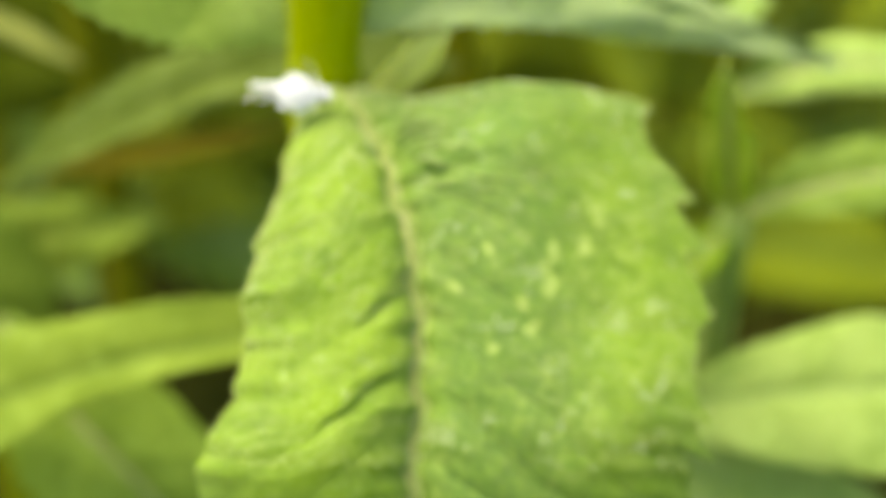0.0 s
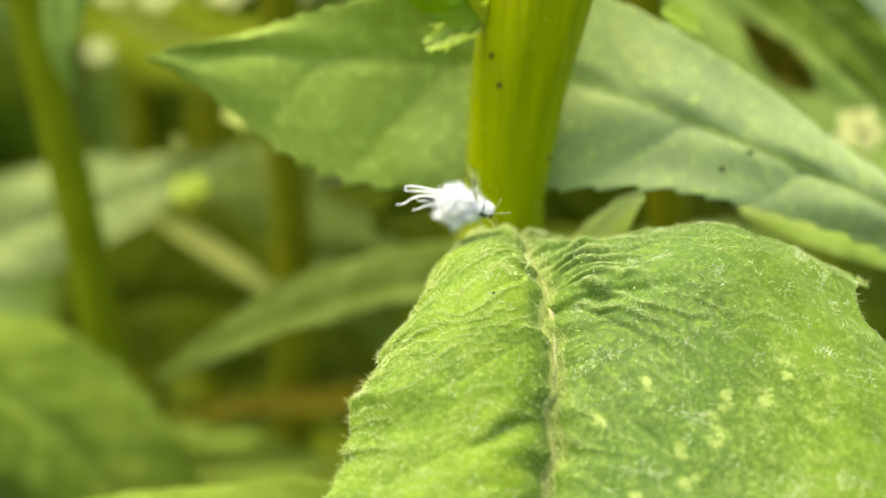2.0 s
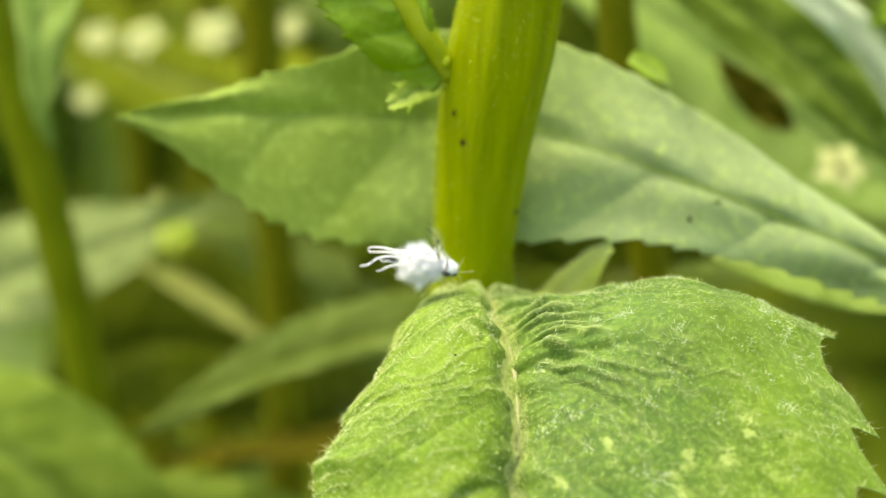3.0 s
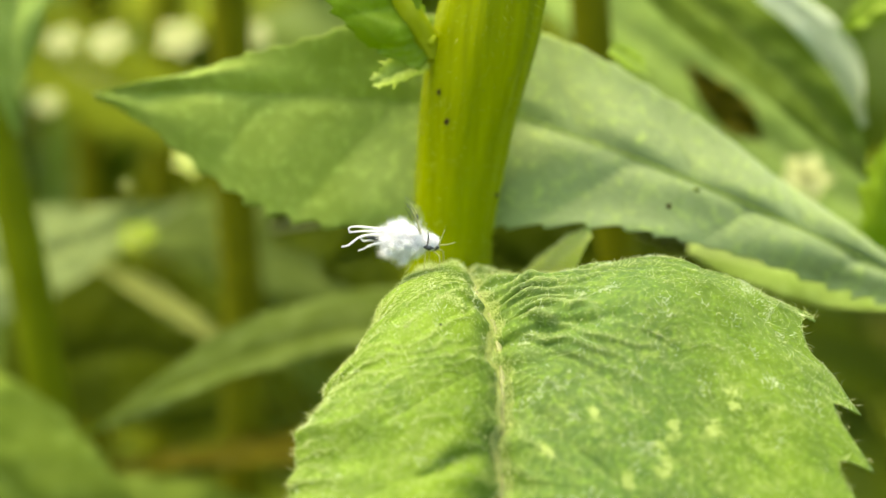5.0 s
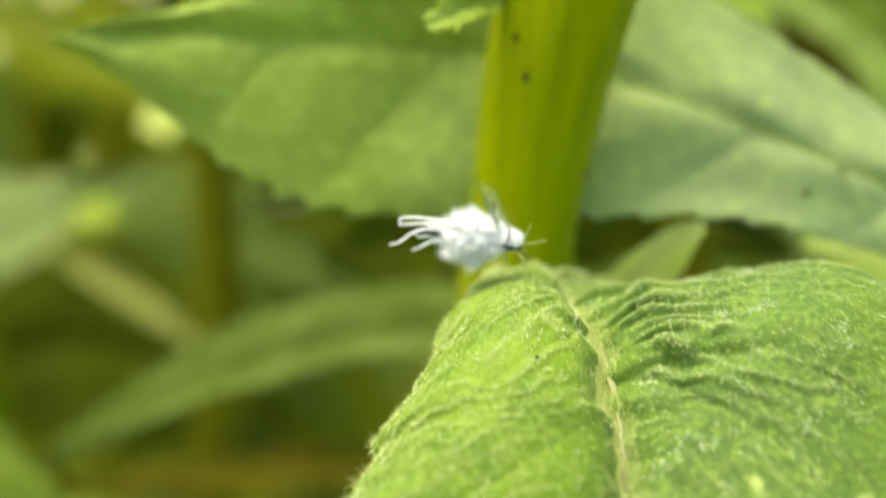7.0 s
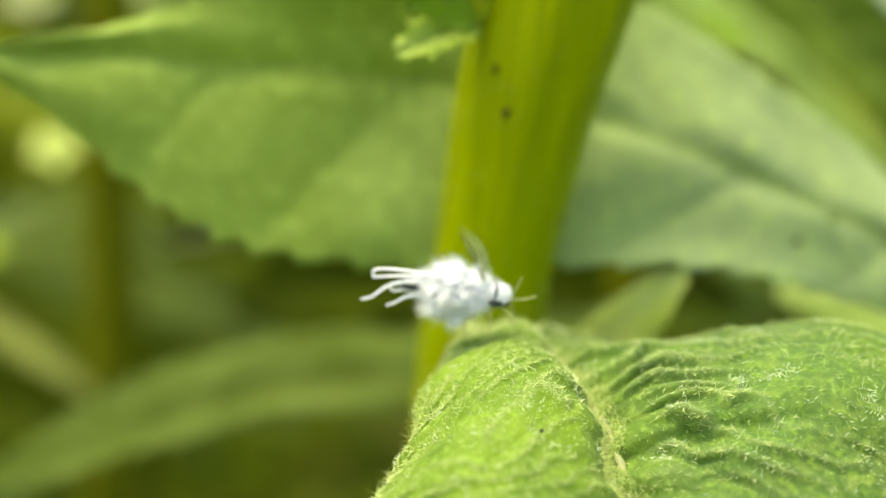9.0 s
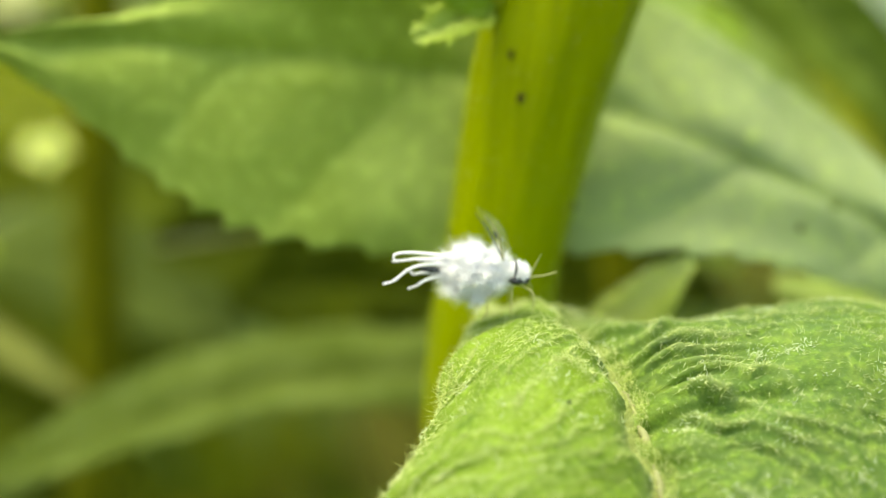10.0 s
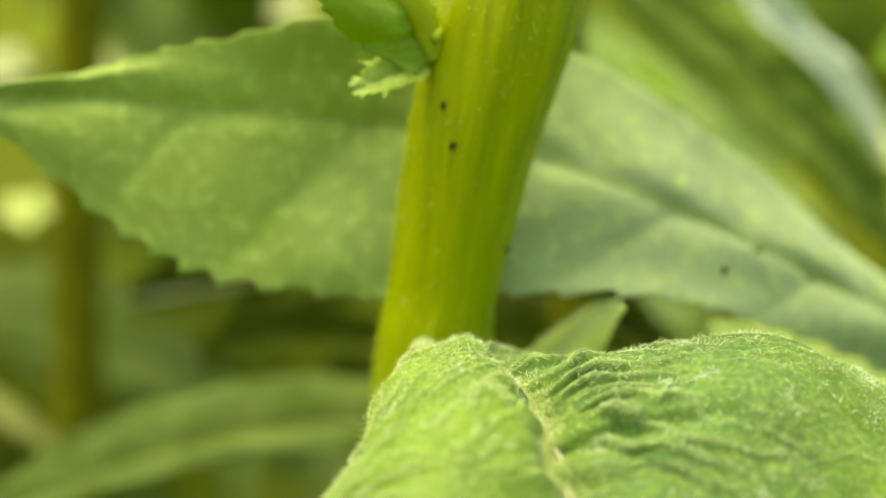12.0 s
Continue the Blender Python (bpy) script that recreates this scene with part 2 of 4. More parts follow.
def join(pieces):
    vs, fs, n = [], [], 0
    for v, f in pieces:
        vs.append(np.asarray(v, float))
        fs += [tuple(i + n for i in face) for face in f]
        n += len(v)
    return np.concatenate(vs), fs


def curve(points, n):
    """n places along a smooth line through the points, evenly spaced."""
    p = np.array(points, float)
    p = np.vstack([2 * p[0] - p[1], p, 2 * p[-1] - p[-2]])
    out = []
    for i in range(1, len(p) - 2):
        t = np.linspace(0, 1, 300, endpoint=False)[:, None]
        a, b, c, d = p[i - 1], p[i], p[i + 1], p[i + 2]
        out.append(0.5 * (2 * b + (c - a) * t + (2 * a - 5 * b + 4 * c - d) * t**2 + (3 * b - a - 3 * c + d) * t**3))
    q = np.vstack(out + [p[-2][None]])
    far = np.r_[0, np.cumsum(np.linalg.norm(np.diff(q, axis=0), axis=1))]
    at = np.linspace(0, far[-1], n)
    return np.stack([np.interp(at, far, q[:, k]) for k in range(3)], 1), far[-1]


def unit(v):
    return v / np.maximum(np.linalg.norm(v, axis=-1, keepdims=True), 1e-9)


def tube(points, radii, n=12, rings=0, flute=0.0, flutes=6, rough=0.0, seed=0):
    """A round or fluted tube along a line, closed at both ends."""
    rings = rings or max(2, len(points) * 6)
    c, _ = curve(points, rings)
    knots = np.linspace(0, 1, len(radii))
    if len(radii) == len(points):
        far = np.r_[0, np.cumsum(np.linalg.norm(np.diff(np.array(points, float), axis=0), axis=1))]
        knots = far / far[-1]
    r = np.interp(np.linspace(0, 1, rings), knots, radii)
    t = unit(np.gradient(c, axis=0))
    up = np.array([0, 0, 1.0]) if abs(t[0, 2]) < 0.8 else np.array([0, -1.0, 0])
    a = unit(np.cross(t, up))
    b = np.cross(a, t)
    ang = np.linspace(0, 2 * np.pi, n, endpoint=False)
    rr = r[:, None] * (1 + flute * np.cos(flutes * ang)[None])
    if rough:
        rng = np.random.default_rng(seed)
        rr = rr * (1 + rough * rng.normal(size=rr.shape))
    v = c[:, None] + rr[..., None] * (np.cos(ang)[None, :, None] * a[:, None] + np.sin(ang)[None, :, None] * b[:, None])
    v = np.vstack([v.reshape(-1, 3), c[:1], c[-1:]])
    f = []
    for i in range(rings - 1):
        for j in range(n):
            k = (j + 1) % n
            f.append((i * n + j, i * n + k, (i + 1) * n + k, (i + 1) * n + j))
    last = rings * n
    f += [(last, (j + 1) % n, j) for j in range(n)]
    f += [(last + 1, (rings - 1) * n + j, (rings - 1) * n + (j + 1) % n) for j in range(n)]
    return v, f


def lump(at, size, n=10, rough=0.1, seed=0):
    """A small rounded body."""
    rng = np.random.default_rng(seed)
    v, f = [], []
    for i in range(n + 1):
        for j in range(2 * n):
            th, ph = np.pi * i / n, np.pi * j / n
            d = np.array([np.sin(th) * np.cos(ph), np.sin(th) * np.sin(ph), np.cos(th)])
            k = 1 + (rough * rng.normal() if 0 < i < n else 0)
            v.append(np.array(at) + d * np.array(size) * k)
    for i in range(n):
        for j in range(2 * n):
            f.append((i * 2 * n + j, (i + 1) * 2 * n + j, (i + 1) * 2 * n + (j + 1) % (2 * n), i * 2 * n + (j + 1) % (2 * n)))
    return np.array(v), f


def smooth_knots(s, knots):
    """A smooth value along 0 to 1 through evenly spaced knots."""
    p, _ = np.array(knots, float), 0
    x = np.asarray(s) * (len(p) - 1)
    i = np.clip(x.astype(int), 0, len(p) - 2)
    t = x - i
    g = lambda k: p[np.clip(k, 0, len(p) - 1)]
    a, b, c, d = g(i - 1), g(i), g(i + 1), g(i + 2)
    return 0.5 * (2 * b + (c - a) * t + (2 * a - 5 * b + 4 * c - d) * t**2 + (3 * b - a - 3 * c + d) * t**3)


def lattice(x, y, seed):
    """Smooth noise from -1 to 1 over a plane."""
    table = np.random.default_rng(seed).uniform(-1, 1, (64, 64))
    xi, yi = np.floor(x).astype(int), np.floor(y).astype(int)
    u, w = x - xi, y - yi
    u, w = u * u * (3 - 2 * u), w * w * (3 - 2 * w)
    g = lambda a, c: table[(xi + a) % 64, (yi + c) % 64]
    return (g(0, 0) * (1 - u) + g(1, 0) * u) * (1 - w) + (g(0, 1) * (1 - u) + g(1, 1) * u) * w


def blade(mid, face, wide_p, wide_n, fold_p, bend_p, fold_n, bend_n, nu=60, nv=16, veins=9, relief=0.02, slant=0.7,
          tooth=0.06, teeth=14, ripple=0.03, thick=0.012, seed=0, pucker=0.0, groove=0.03, vein_pale=0.3, rib_pale=0.03,
          lift_p=(0, 0), lift_n=(0, 0), relief_p=1.0, tooth_p=1.0, kink=0.0, creases=()):
    """A leaf blade along a midrib. wide_*: half widths along it, in knots; fold_*: degrees by which each half rises from the
    midrib, in knots; bend_*: degrees by which it curls down again towards its edge. p is the side of midrib x face.
    Returns places, faces, the vein mask, and the upper sheet's places and normals."""
    rng = np.random.default_rng(seed)
    c, length = curve(mid, nu)
    s = np.linspace(0, 1, nu)
    t = unit(np.gradient(c, axis=0))
    side = unit(np.cross(t, np.array(face, float)))
    up = np.cross(side, t)
    c = c + side * (kink * np.clip(s * 9, 0, 1) * (np.sin(s * 52 + 1) + 0.7 * np.sin(s * 97 + 2) + 0.5 * np.sin(s * 171)))[:, None]
    v = np.linspace(-1, 1, 2 * nv + 1)
    v = np.sign(v) * np.abs(v) ** 0.9
    grid = np.zeros((nu, len(v), 3))
    mask = np.zeros((nu, len(v)))
    ph = rng.uniform(0, 6.28, 8)
    for sign, wide, fold, bend, lift in ((1, wide_p, fold_p, bend_p, lift_p), (-1, wide_n, fold_n, bend_n, lift_n)):
        w = np.maximum(smooth_knots(s, wide), 0.004)[:, None]
        a0, k = np.radians(smooth_knots(s, fold))[:, None], np.radians(smooth_knots(s, bend))[:, None]
        q = np.abs(v[v >= 0])[None]
        steps = 40
        z = (np.arange(steps) + 0.5) / steps
        ang = a0[..., None] - k[..., None] * (q[..., None] * z)
        x, h = np.cos(ang).mean(-1) * q, np.sin(ang).mean(-1) * q
        # teeth that point to the tip
        ph_t = s[:, None] * teeth + 0.3 * np.sin(s[:, None] * 31 + ph[0])
        ph_t = ph_t % 1.0
        saw = np.where(ph_t < 0.72, (ph_t / 0.72) ** 1.7, ((1 - ph_t) / 0.28) ** 1.3) * (tooth_p if sign > 0 else 1.0)
        edge = np.clip((q - 0.92) / 0.08, 0, 1)
        env = np.clip(s * 12, 0, 1)[:, None] * np.clip((1 - s) * 12, 0, 1)[:, None]
        reach = tooth * saw * edge * env * (0.75 + 0.3 * np.sin(s[:, None] * 23 + ph[3]))
        # quilted relief between the side veins
        run = s[:, None] * length - slant * (q * w) - 0.12 * (q * w) ** 2
        cell = run / (length / veins) + (0.5 if sign < 0 else 0)
        near = np.abs(cell - np.round(cell)) * 2
        puff = relief * (relief_p if sign > 0 else 1.0) * (np.sqrt(np.clip(near, 0, 1)) - 0.5) * np.clip(q * 6, 0, 1) * (1 - 0.5 * q)
        wave = ripple * (np.sin(9 * s[:, None] + 3 * q + ph[1]) + 0.6 * np.sin(21 * s[:, None] - 5 * q + ph[2])) * q**1.3
        wave = wave + smooth_knots(s, lift)[:, None] * np.exp(-(((q - 0.55) / 0.25) ** 2))
        crest = np.zeros_like(wave)
        if pucker:
            lat0 = q * w
            k0 = seed + (0 if sign > 0 else 40)
            lay = s[:, None] * length - 0.35 * lat0 + 0.1 * lattice(lat0 * 3, s[:, None] * length * 3, k0 + 1) + 0.07 * lattice(lat0 * 1.5, s[:, None] * length * 6, k0 + 6) + 0.032 * lattice(lat0 * 12, s[:, None] * length * 10, k0 + 2)
            saw_r = (lay / (0.084 if sign < 0 else 0.07)) % 1.0
            ridge = np.where(saw_r < 0.72, (saw_r / 0.72) ** 1.5, ((1 - saw_r) / 0.28) ** 0.8)
            ridge2 = 1 - np.abs(np.sin(np.pi * (lay + 0.03 * lattice(lat0 * 9, lay * 8, k0 + 7)) / 0.047))
            some = np.clip(0.5 + 0.8 * lattice(lay * 7, lat0 * 3.5, k0 + 3) + 0.5 * lattice(lay * 13 + 5, lat0 * 9, k0 + 8), 0.05, 1.3)
            some2 = np.clip(0.35 + 0.9 * lattice(lay * 7 + 3, lat0 * 7, k0 + 4), 0, 1)
            if sign > 0:
                zone = 0.15 + 0.3 * np.exp(-(((lat0 - 0.05) / 0.14) ** 2)) + 0.3 * np.clip((q - 0.55) / 0.3, 0, 1)
            else:
                zone = 0.2 + 1.1 * np.exp(-(((lat0 - 0.07) / 0.19) ** 2)) + 0.2 * np.exp(-(((lat0 - 0.4) / 0.25) ** 2))
            zone = zone * np.clip(lat0 * 18, 0, 1) * (0.12 + 0.88 * np.clip((0.36 - s[:, None]) / 0.18, 0, 1))
            wave = wave + pucker * zone * (2.6 * some * ridge + 0.7 * some2 * ridge2**1.5 - 0.8) + 0.4 * pucker * lattice(run / 0.22, lat0 / 0.25, k0 + 9)
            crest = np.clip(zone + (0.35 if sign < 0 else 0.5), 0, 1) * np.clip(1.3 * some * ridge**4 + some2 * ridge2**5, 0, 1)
        for half, start, arc, end, deep in creases:  # single folds that run out from the midrib
            if half == sign:
                off = (s[:, None] - start - arc * q**2) * length
                fold_in = np.where(off > 0, np.exp(-((off / 0.055) ** 2)), np.exp(-((off / 0.02) ** 2)))
                wave = wave + deep * np.clip(q / 0.03, 0, 1) * np.clip((end - q) / 0.15, 0, 1) * (0.55 * np.exp(-(((off + 0.075) / 0.055) ** 2)) - fold_in)
        sink = -groove * np.exp(-((q * w) / 0.06) ** 2)
        lat, hgt = w * x + reach * np.cos(ang[..., -1]), w * h + reach * np.sin(ang[..., -1]) + puff + wave + sink
        place = c[:, None] + sign * lat[..., None] * side[:, None] + hgt[..., None] * up[:, None] + (0.7 * reach)[..., None] * t[:, None]
        vein = np.clip(1 - near * 5.5, 0, 1) * vein_pale * (1 - 0.7 * q) * np.clip(q * 8, 0, 1) + np.exp(-((q * w) / rib_pale) ** 2)
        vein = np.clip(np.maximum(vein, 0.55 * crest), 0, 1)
        if sign > 0:
            grid[:, v >= 0], mask[:, v >= 0] = place, vein
        else:
            grid[:, v <= 0], mask[:, v <= 0] = place[:, ::-1], vein[:, ::-1]
    nrm = unit(np.cross(np.gradient(grid, axis=1), np.gradient(grid, axis=0)))
    if (nrm * up[:, None]).sum() < 0:
        nrm = -nrm
    m = len(v)
    low = grid - nrm * thick * (0.35 + 0.65 * (1 - np.abs(v))[None, :, None])
    verts = np.vstack([grid.reshape(-1, 3), low.reshape(-1, 3)])
    i, j = np.meshgrid(np.arange(nu - 1), np.arange(m - 1), indexing="ij")
    q0 = (i * m + j).ravel()
    top = np.stack([q0, q0 + 1, q0 + m + 1, q0 + m], 1)
    n0 = nu * m
    bot = top[:, ::-1] + n0
    rim = []
    for r in range(nu - 1):
        rim += [(r * m, (r + 1) * m, (r + 1) * m + n0, r * m + n0), (r * m + m - 1, r * m + m - 1 + n0, (r + 1) * m + m - 1 + n0, (r + 1) * m + m - 1)]
    for r in range(m - 1):
        rim += [(r, r + n0, r + 1 + n0, r + 1), (n0 - m + r, n0 - m + r + 1, 2 * n0 - m + r + 1, 2 * n0 - m + r)]
    faces = np.vstack([top, bot, np.array(rim)])
    return verts, faces, np.tile(mask.ravel(), 2), grid, nrm


def scatter(grid, nrm, rows, cols, count, seed, weight=None):
    """Places and normals strewn over a stretch of a blade."""
    rng = np.random.default_rng(seed)
    a, c = rng.uniform(*rows, count), rng.uniform(*cols, count)
    i, j = a.astype(int), c.astype(int)
    if weight is not None:
        keep = rng.random(count) < weight[i, j]
        a, c, i, j = a[keep], c[keep], i[keep], j[keep]
    u, w = (a - i)[:, None], (c - j)[:, None]
    mix = lambda g: (g[i, j] * (1 - u) + g[i + 1, j] * u) * (1 - w) + (g[i, j + 1] * (1 - u) + g[i + 1, j + 1] * u) * w
    return mix(grid), unit(mix(nrm))


def hairs(roots, normals, length, width, lean, seed=0, curl=0.6):
    """Thin bent hairs, two flat pieces each."""
    rng = np.random.default_rng(seed)
    n = len(roots)
    d = unit(normals + curl * rng.normal(size=(n, 3)) + np.array(lean))
    d2 = unit(d + 0.7 * rng.normal(size=(n, 3)))
    l = length * rng.uniform(0.45, 1.3, (n, 1))
    a = unit(np.cross(d, rng.normal(size=(n, 3)))) * width
    p0, p1 = roots, roots + d * l * 0.55
    p2 = p1 + d2 * l * 0.5
    v = np.stack([p0 - a, p0 + a, p1 + 0.7 * a, p1 - 0.7 * a, p2], 1).reshape(-1, 3)
    k = np.arange(n)[:, None] * 5
    f = [tuple(x) for x in (k + [0, 1, 2, 3])] + [tuple(x) for x in (k + [3, 2, 4])]
    return v, f


MASK = {}


def leaf(name, material, label, mid, face, wide_p, wide_n, fold_p=(10, 10), bend_p=(20, 20), fold_n=(10, 10), bend_n=(20, 20),
         group="", rib=0.02, rib_mat=None, plant=None, heart=None, rib_rough=0.02, blotches=(), vein_end=2.0, **how):
    """A leaf: a blade with its midrib under it. A part of its plant, or a thing of its own."""
    v, f, mask, grid, nrm = blade(mid, face, wide_p, wide_n, fold_p, bend_p, fold_n, bend_n, **how)
    mask = mask * np.tile(np.repeat(np.clip((vein_end - np.linspace(0, 1, grid.shape[0])) / 0.12, 0.08, 1), grid.shape[1]), 2)
    MASK[name] = mask[: len(mask) // 2].reshape(grid.shape[:2])
    along, across = np.linspace(0, 1, grid.shape[0])[:, None], np.linspace(-1, 1, grid.shape[1])[None]
    blotch = np.tile((np.clip((along - 0.16) / 0.16, 0.1, 1) * np.where(across < 0, 1.0, 0.4)).ravel(), 2)
    grey_sheen = np.tile((np.clip((0.78 - along) / 0.26, 0, 1) * np.ones_like(across)).ravel(), 2)
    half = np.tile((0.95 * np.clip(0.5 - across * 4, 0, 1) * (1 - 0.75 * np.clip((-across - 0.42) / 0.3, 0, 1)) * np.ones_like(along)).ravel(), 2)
    pale = sum((np.exp(-(((along - a) / 0.0075) ** 2 + ((across - b) / 0.02) ** 2)) for a, b in blotches), np.zeros(grid.shape[:2]))
    attrs = {"vein": mask, "blotch": blotch, "grey_sheen": grey_sheen, "half": half, "pale": np.tile(pale.ravel(), 2)}
    k = grid.shape[1] // 2
    line = grid[:, k][:: max(1, len(grid) // 14)]
    if plant:
        ob = part(name, v, f, material, plant, label, attrs=attrs, at=heart or mid[0])
    else:
        ob = thing(name, mid[0], label, "leaf", group)
        part("blade", v, f, material, ob, attrs=attrs)
    part("midrib", *tube(line, [rib, rib * 0.8, rib * 0.3], 8, 90 if rib_rough < 0.1 else 420, rough=rib_rough, seed=3), rib_mat or M_RIB, ob)
    return ob, grid, nrm


def fleck(at, size, material, parent, seed, name="fleck"):
    part(name, *lump(at, size, 5, 0.15, seed), material, parent)


# ---------- ground ----------
n = 60
ring = [np.array([[math.cos(a) * r, math.sin(a) * r, 0] for a in np.linspace(0, 2 * math.pi, n, endpoint=False)]) for r in (4, 12, 30, 90, 300, 4000)]
gv = np.vstack([[[0, 0, 0]]] + ring)
gv[1:, 2] += np.random.default_rng(3).normal(size=len(gv) - 1) * 0.4
gv[:, 2] -= 14
gf = [(0, 1 + j, 1 + (j + 1) % n) for j in range(n)]
for i in range(5):
    gf += [(1 + i * n + j, 1 + (i + 1) * n + j, 1 + (i + 1) * n + (j + 1) % n, 1 + i * n + (j + 1) % n) for j in range(n)]
tagged(part("ground", gv, gf, M_SOIL), "dark soil and leaf litter under the plants", "ground", kind="structure")

# ---------- the main plant ----------
plant = thing("green_plant", (0.3, 0.9, -14), "upright plant with ridged yellow-green stem and downy leaves", "plant")
STEM_LINE = [(0.3, 0.9, -14), (0.22, 0.8, -5), (0.08, 0.74, -1.6), (-0.01, 0.72, -0.75), (-0.02, 0.72, -0.3), (-0.018, 0.72, -0.1), (0.01, 0.72, 0.5), (0.072, 0.72, 0.95), (0.112, 0.72, 1.25), (0.26, 0.72, 2.2), (0.6, 0.7, 5.0)]
STEM_R = [0.25, 0.22, 0.19, 0.2, 0.222, 0.202, 0.238, 0.26, 0.247, 0.23, 0.2]
FOCUS = (-0.8, 0.77, 3.95)
stem = part("stem", *tube(STEM_LINE, STEM_R, 60, 260, 0.026, 8, 0.005, 5), M_STALK, plant, "ridged yellow-green stem", at=FOCUS)
cam.data.dof.focus_object = stem
rng = np.random.default_rng(15)
hz, ha = rng.uniform(-0.7, 1.4, 2400), rng.uniform(0, 2 * math.pi, 2400)
hx, hr = np.interp(hz, [p[2] for p in STEM_LINE], [p[0] for p in STEM_LINE]), np.interp(hz, [p[2] for p in STEM_LINE], STEM_R)
hn = np.stack([np.cos(ha), np.sin(ha), 0 * ha], 1)
part("hairs", *hairs(np.stack([hx, 0 * hx + 0.72, hz], 1) + hn * hr[:, None] * 0.99, hn, 0.045, 0.0014, (0, 0, -0.2), 3, 0.35), M_STEMHAIR, stem, "short pale hairs")["kind"] = "stuff"
fleck((-0.112, 0.512, 0.651), (0.01, 0.006, 0.014), M_SPOT, stem, 1)
fleck((-0.053, 0.492, 0.512), (0.017, 0.008, 0.017), M_SPOT, stem, 2)
fleck((-0.17, 0.545, 0.89), (0.022, 0.02, 0.03), M_PETIOLE, stem, 3, "bud")
fleck((0.205, 0.67, 0.13), (0.01, 0.01, 0.012), M_BLACK, stem, 4)
for k in range(14):
    z, a = rng.uniform(-0.2, 1.2), rng.uniform(-2.9, -0.3)
    r = np.interp(z, [p[2] for p in STEM_LINE], STEM_R)
    x = np.interp(z, [p[2] for p in STEM_LINE], [p[0] for p in STEM_LINE])
    fleck((x + r * math.cos(a), 0.72 + r * math.sin(a), z), (0.004, 0.003, 0.007), M_STEM, stem, 10 + k, "pale_fleck")

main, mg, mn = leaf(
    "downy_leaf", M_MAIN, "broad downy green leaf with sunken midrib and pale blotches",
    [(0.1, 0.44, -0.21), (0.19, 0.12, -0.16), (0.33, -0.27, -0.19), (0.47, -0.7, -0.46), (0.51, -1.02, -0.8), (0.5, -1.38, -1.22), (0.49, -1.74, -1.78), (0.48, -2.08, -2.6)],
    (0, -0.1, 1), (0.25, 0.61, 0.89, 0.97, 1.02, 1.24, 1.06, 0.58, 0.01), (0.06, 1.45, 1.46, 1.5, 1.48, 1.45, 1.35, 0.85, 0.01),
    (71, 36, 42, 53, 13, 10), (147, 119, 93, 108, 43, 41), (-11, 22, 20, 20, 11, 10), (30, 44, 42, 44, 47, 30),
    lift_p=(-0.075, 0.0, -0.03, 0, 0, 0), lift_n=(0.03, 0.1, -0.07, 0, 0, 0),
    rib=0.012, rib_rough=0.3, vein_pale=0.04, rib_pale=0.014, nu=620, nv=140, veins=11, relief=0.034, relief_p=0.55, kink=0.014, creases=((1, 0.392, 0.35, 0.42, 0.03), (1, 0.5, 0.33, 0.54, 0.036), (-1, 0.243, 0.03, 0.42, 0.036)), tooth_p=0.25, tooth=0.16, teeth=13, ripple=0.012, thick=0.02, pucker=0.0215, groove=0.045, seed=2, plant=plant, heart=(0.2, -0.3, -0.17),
    blotches=((0.351, -0.229), (0.355, -0.45), (0.366, -0.465), (0.378, -0.43), (0.392, -0.445), (0.402, -0.42), (0.357, -0.571), (0.362, -0.585), (0.409, -0.314), (0.414, -0.33), (0.39, -0.114), (0.442, -0.371), (0.447, -0.36), (0.468, -0.229), (0.33, -0.64), (0.336, -0.66), (0.343, -0.35)))

seam = unit(np.gradient(mg, axis=1))
weight = 0.006 + 1.7 * MASK["downy_leaf"] ** 1.5
root, out = scatter(mg, mn, (2, 384), (1, mg.shape[1] - 2), 330000, 8, weight)
_, lie = scatter(mg, seam, (2, 384), (1, mg.shape[1] - 2), 330000, 8, weight)
flip = np.where(np.random.default_rng(9).random((len(root), 1)) < 0.5, -1.0, 1.0)
part("down", *hairs(root, 0.3 * out + flip * lie, 0.024, 0.0013, (0, 0, 0), 4, 0.8), M_HAIR, main, "pale silky hairs")["kind"] = "stuff"
root, out = scatter(mg, mn, (2, 384), (1, mg.shape[1] - 2), 24000, 18)
part("short_down", *hairs(root, 0.4 * out, 0.022, 0.0007, (0, 0, 0), 14, 1.2), M_HAIR, main, "short pale down")["kind"] = "stuff"
gi, gj = np.arange(mg.shape[0])[:, None] / 13.0, np.arange(mg.shape[1])[None] / 9.0
tuft = np.clip(lattice(gi, gj, 61) + 0.6 * lattice(gi * 2.3, gj * 2.1, 62) - 0.5, 0, 1) * np.where(np.arange(mg.shape[1])[None] < mg.shape[1] // 2, 1.0, 0.3)
root, out = scatter(mg, mn, (2, 384), (1, mg.shape[1] - 2), 260000, 28, tuft)
part("tufted_down", *hairs(root, 0.35 * out, 0.019, 0.0016, (0, 0, 0), 24, 1.1), M_FLOSS, main, "small whitish tufts of down")["kind"] = "stuff"
rows, m = (6, 369), mg.shape[1]
for k, cols in enumerate(((0, 1.5), (m - 3, m - 1.01))):
    part("margin_hairs", *hairs(*scatter(mg, mn, rows, cols, 420, 20 + k), 0.045, 0.001, (0, 0, 0), 5 + k, 1.2), M_HAIR, main, "pale hairs along the margin")["kind"] = "stuff"
mid_col = mg.shape[1] // 2
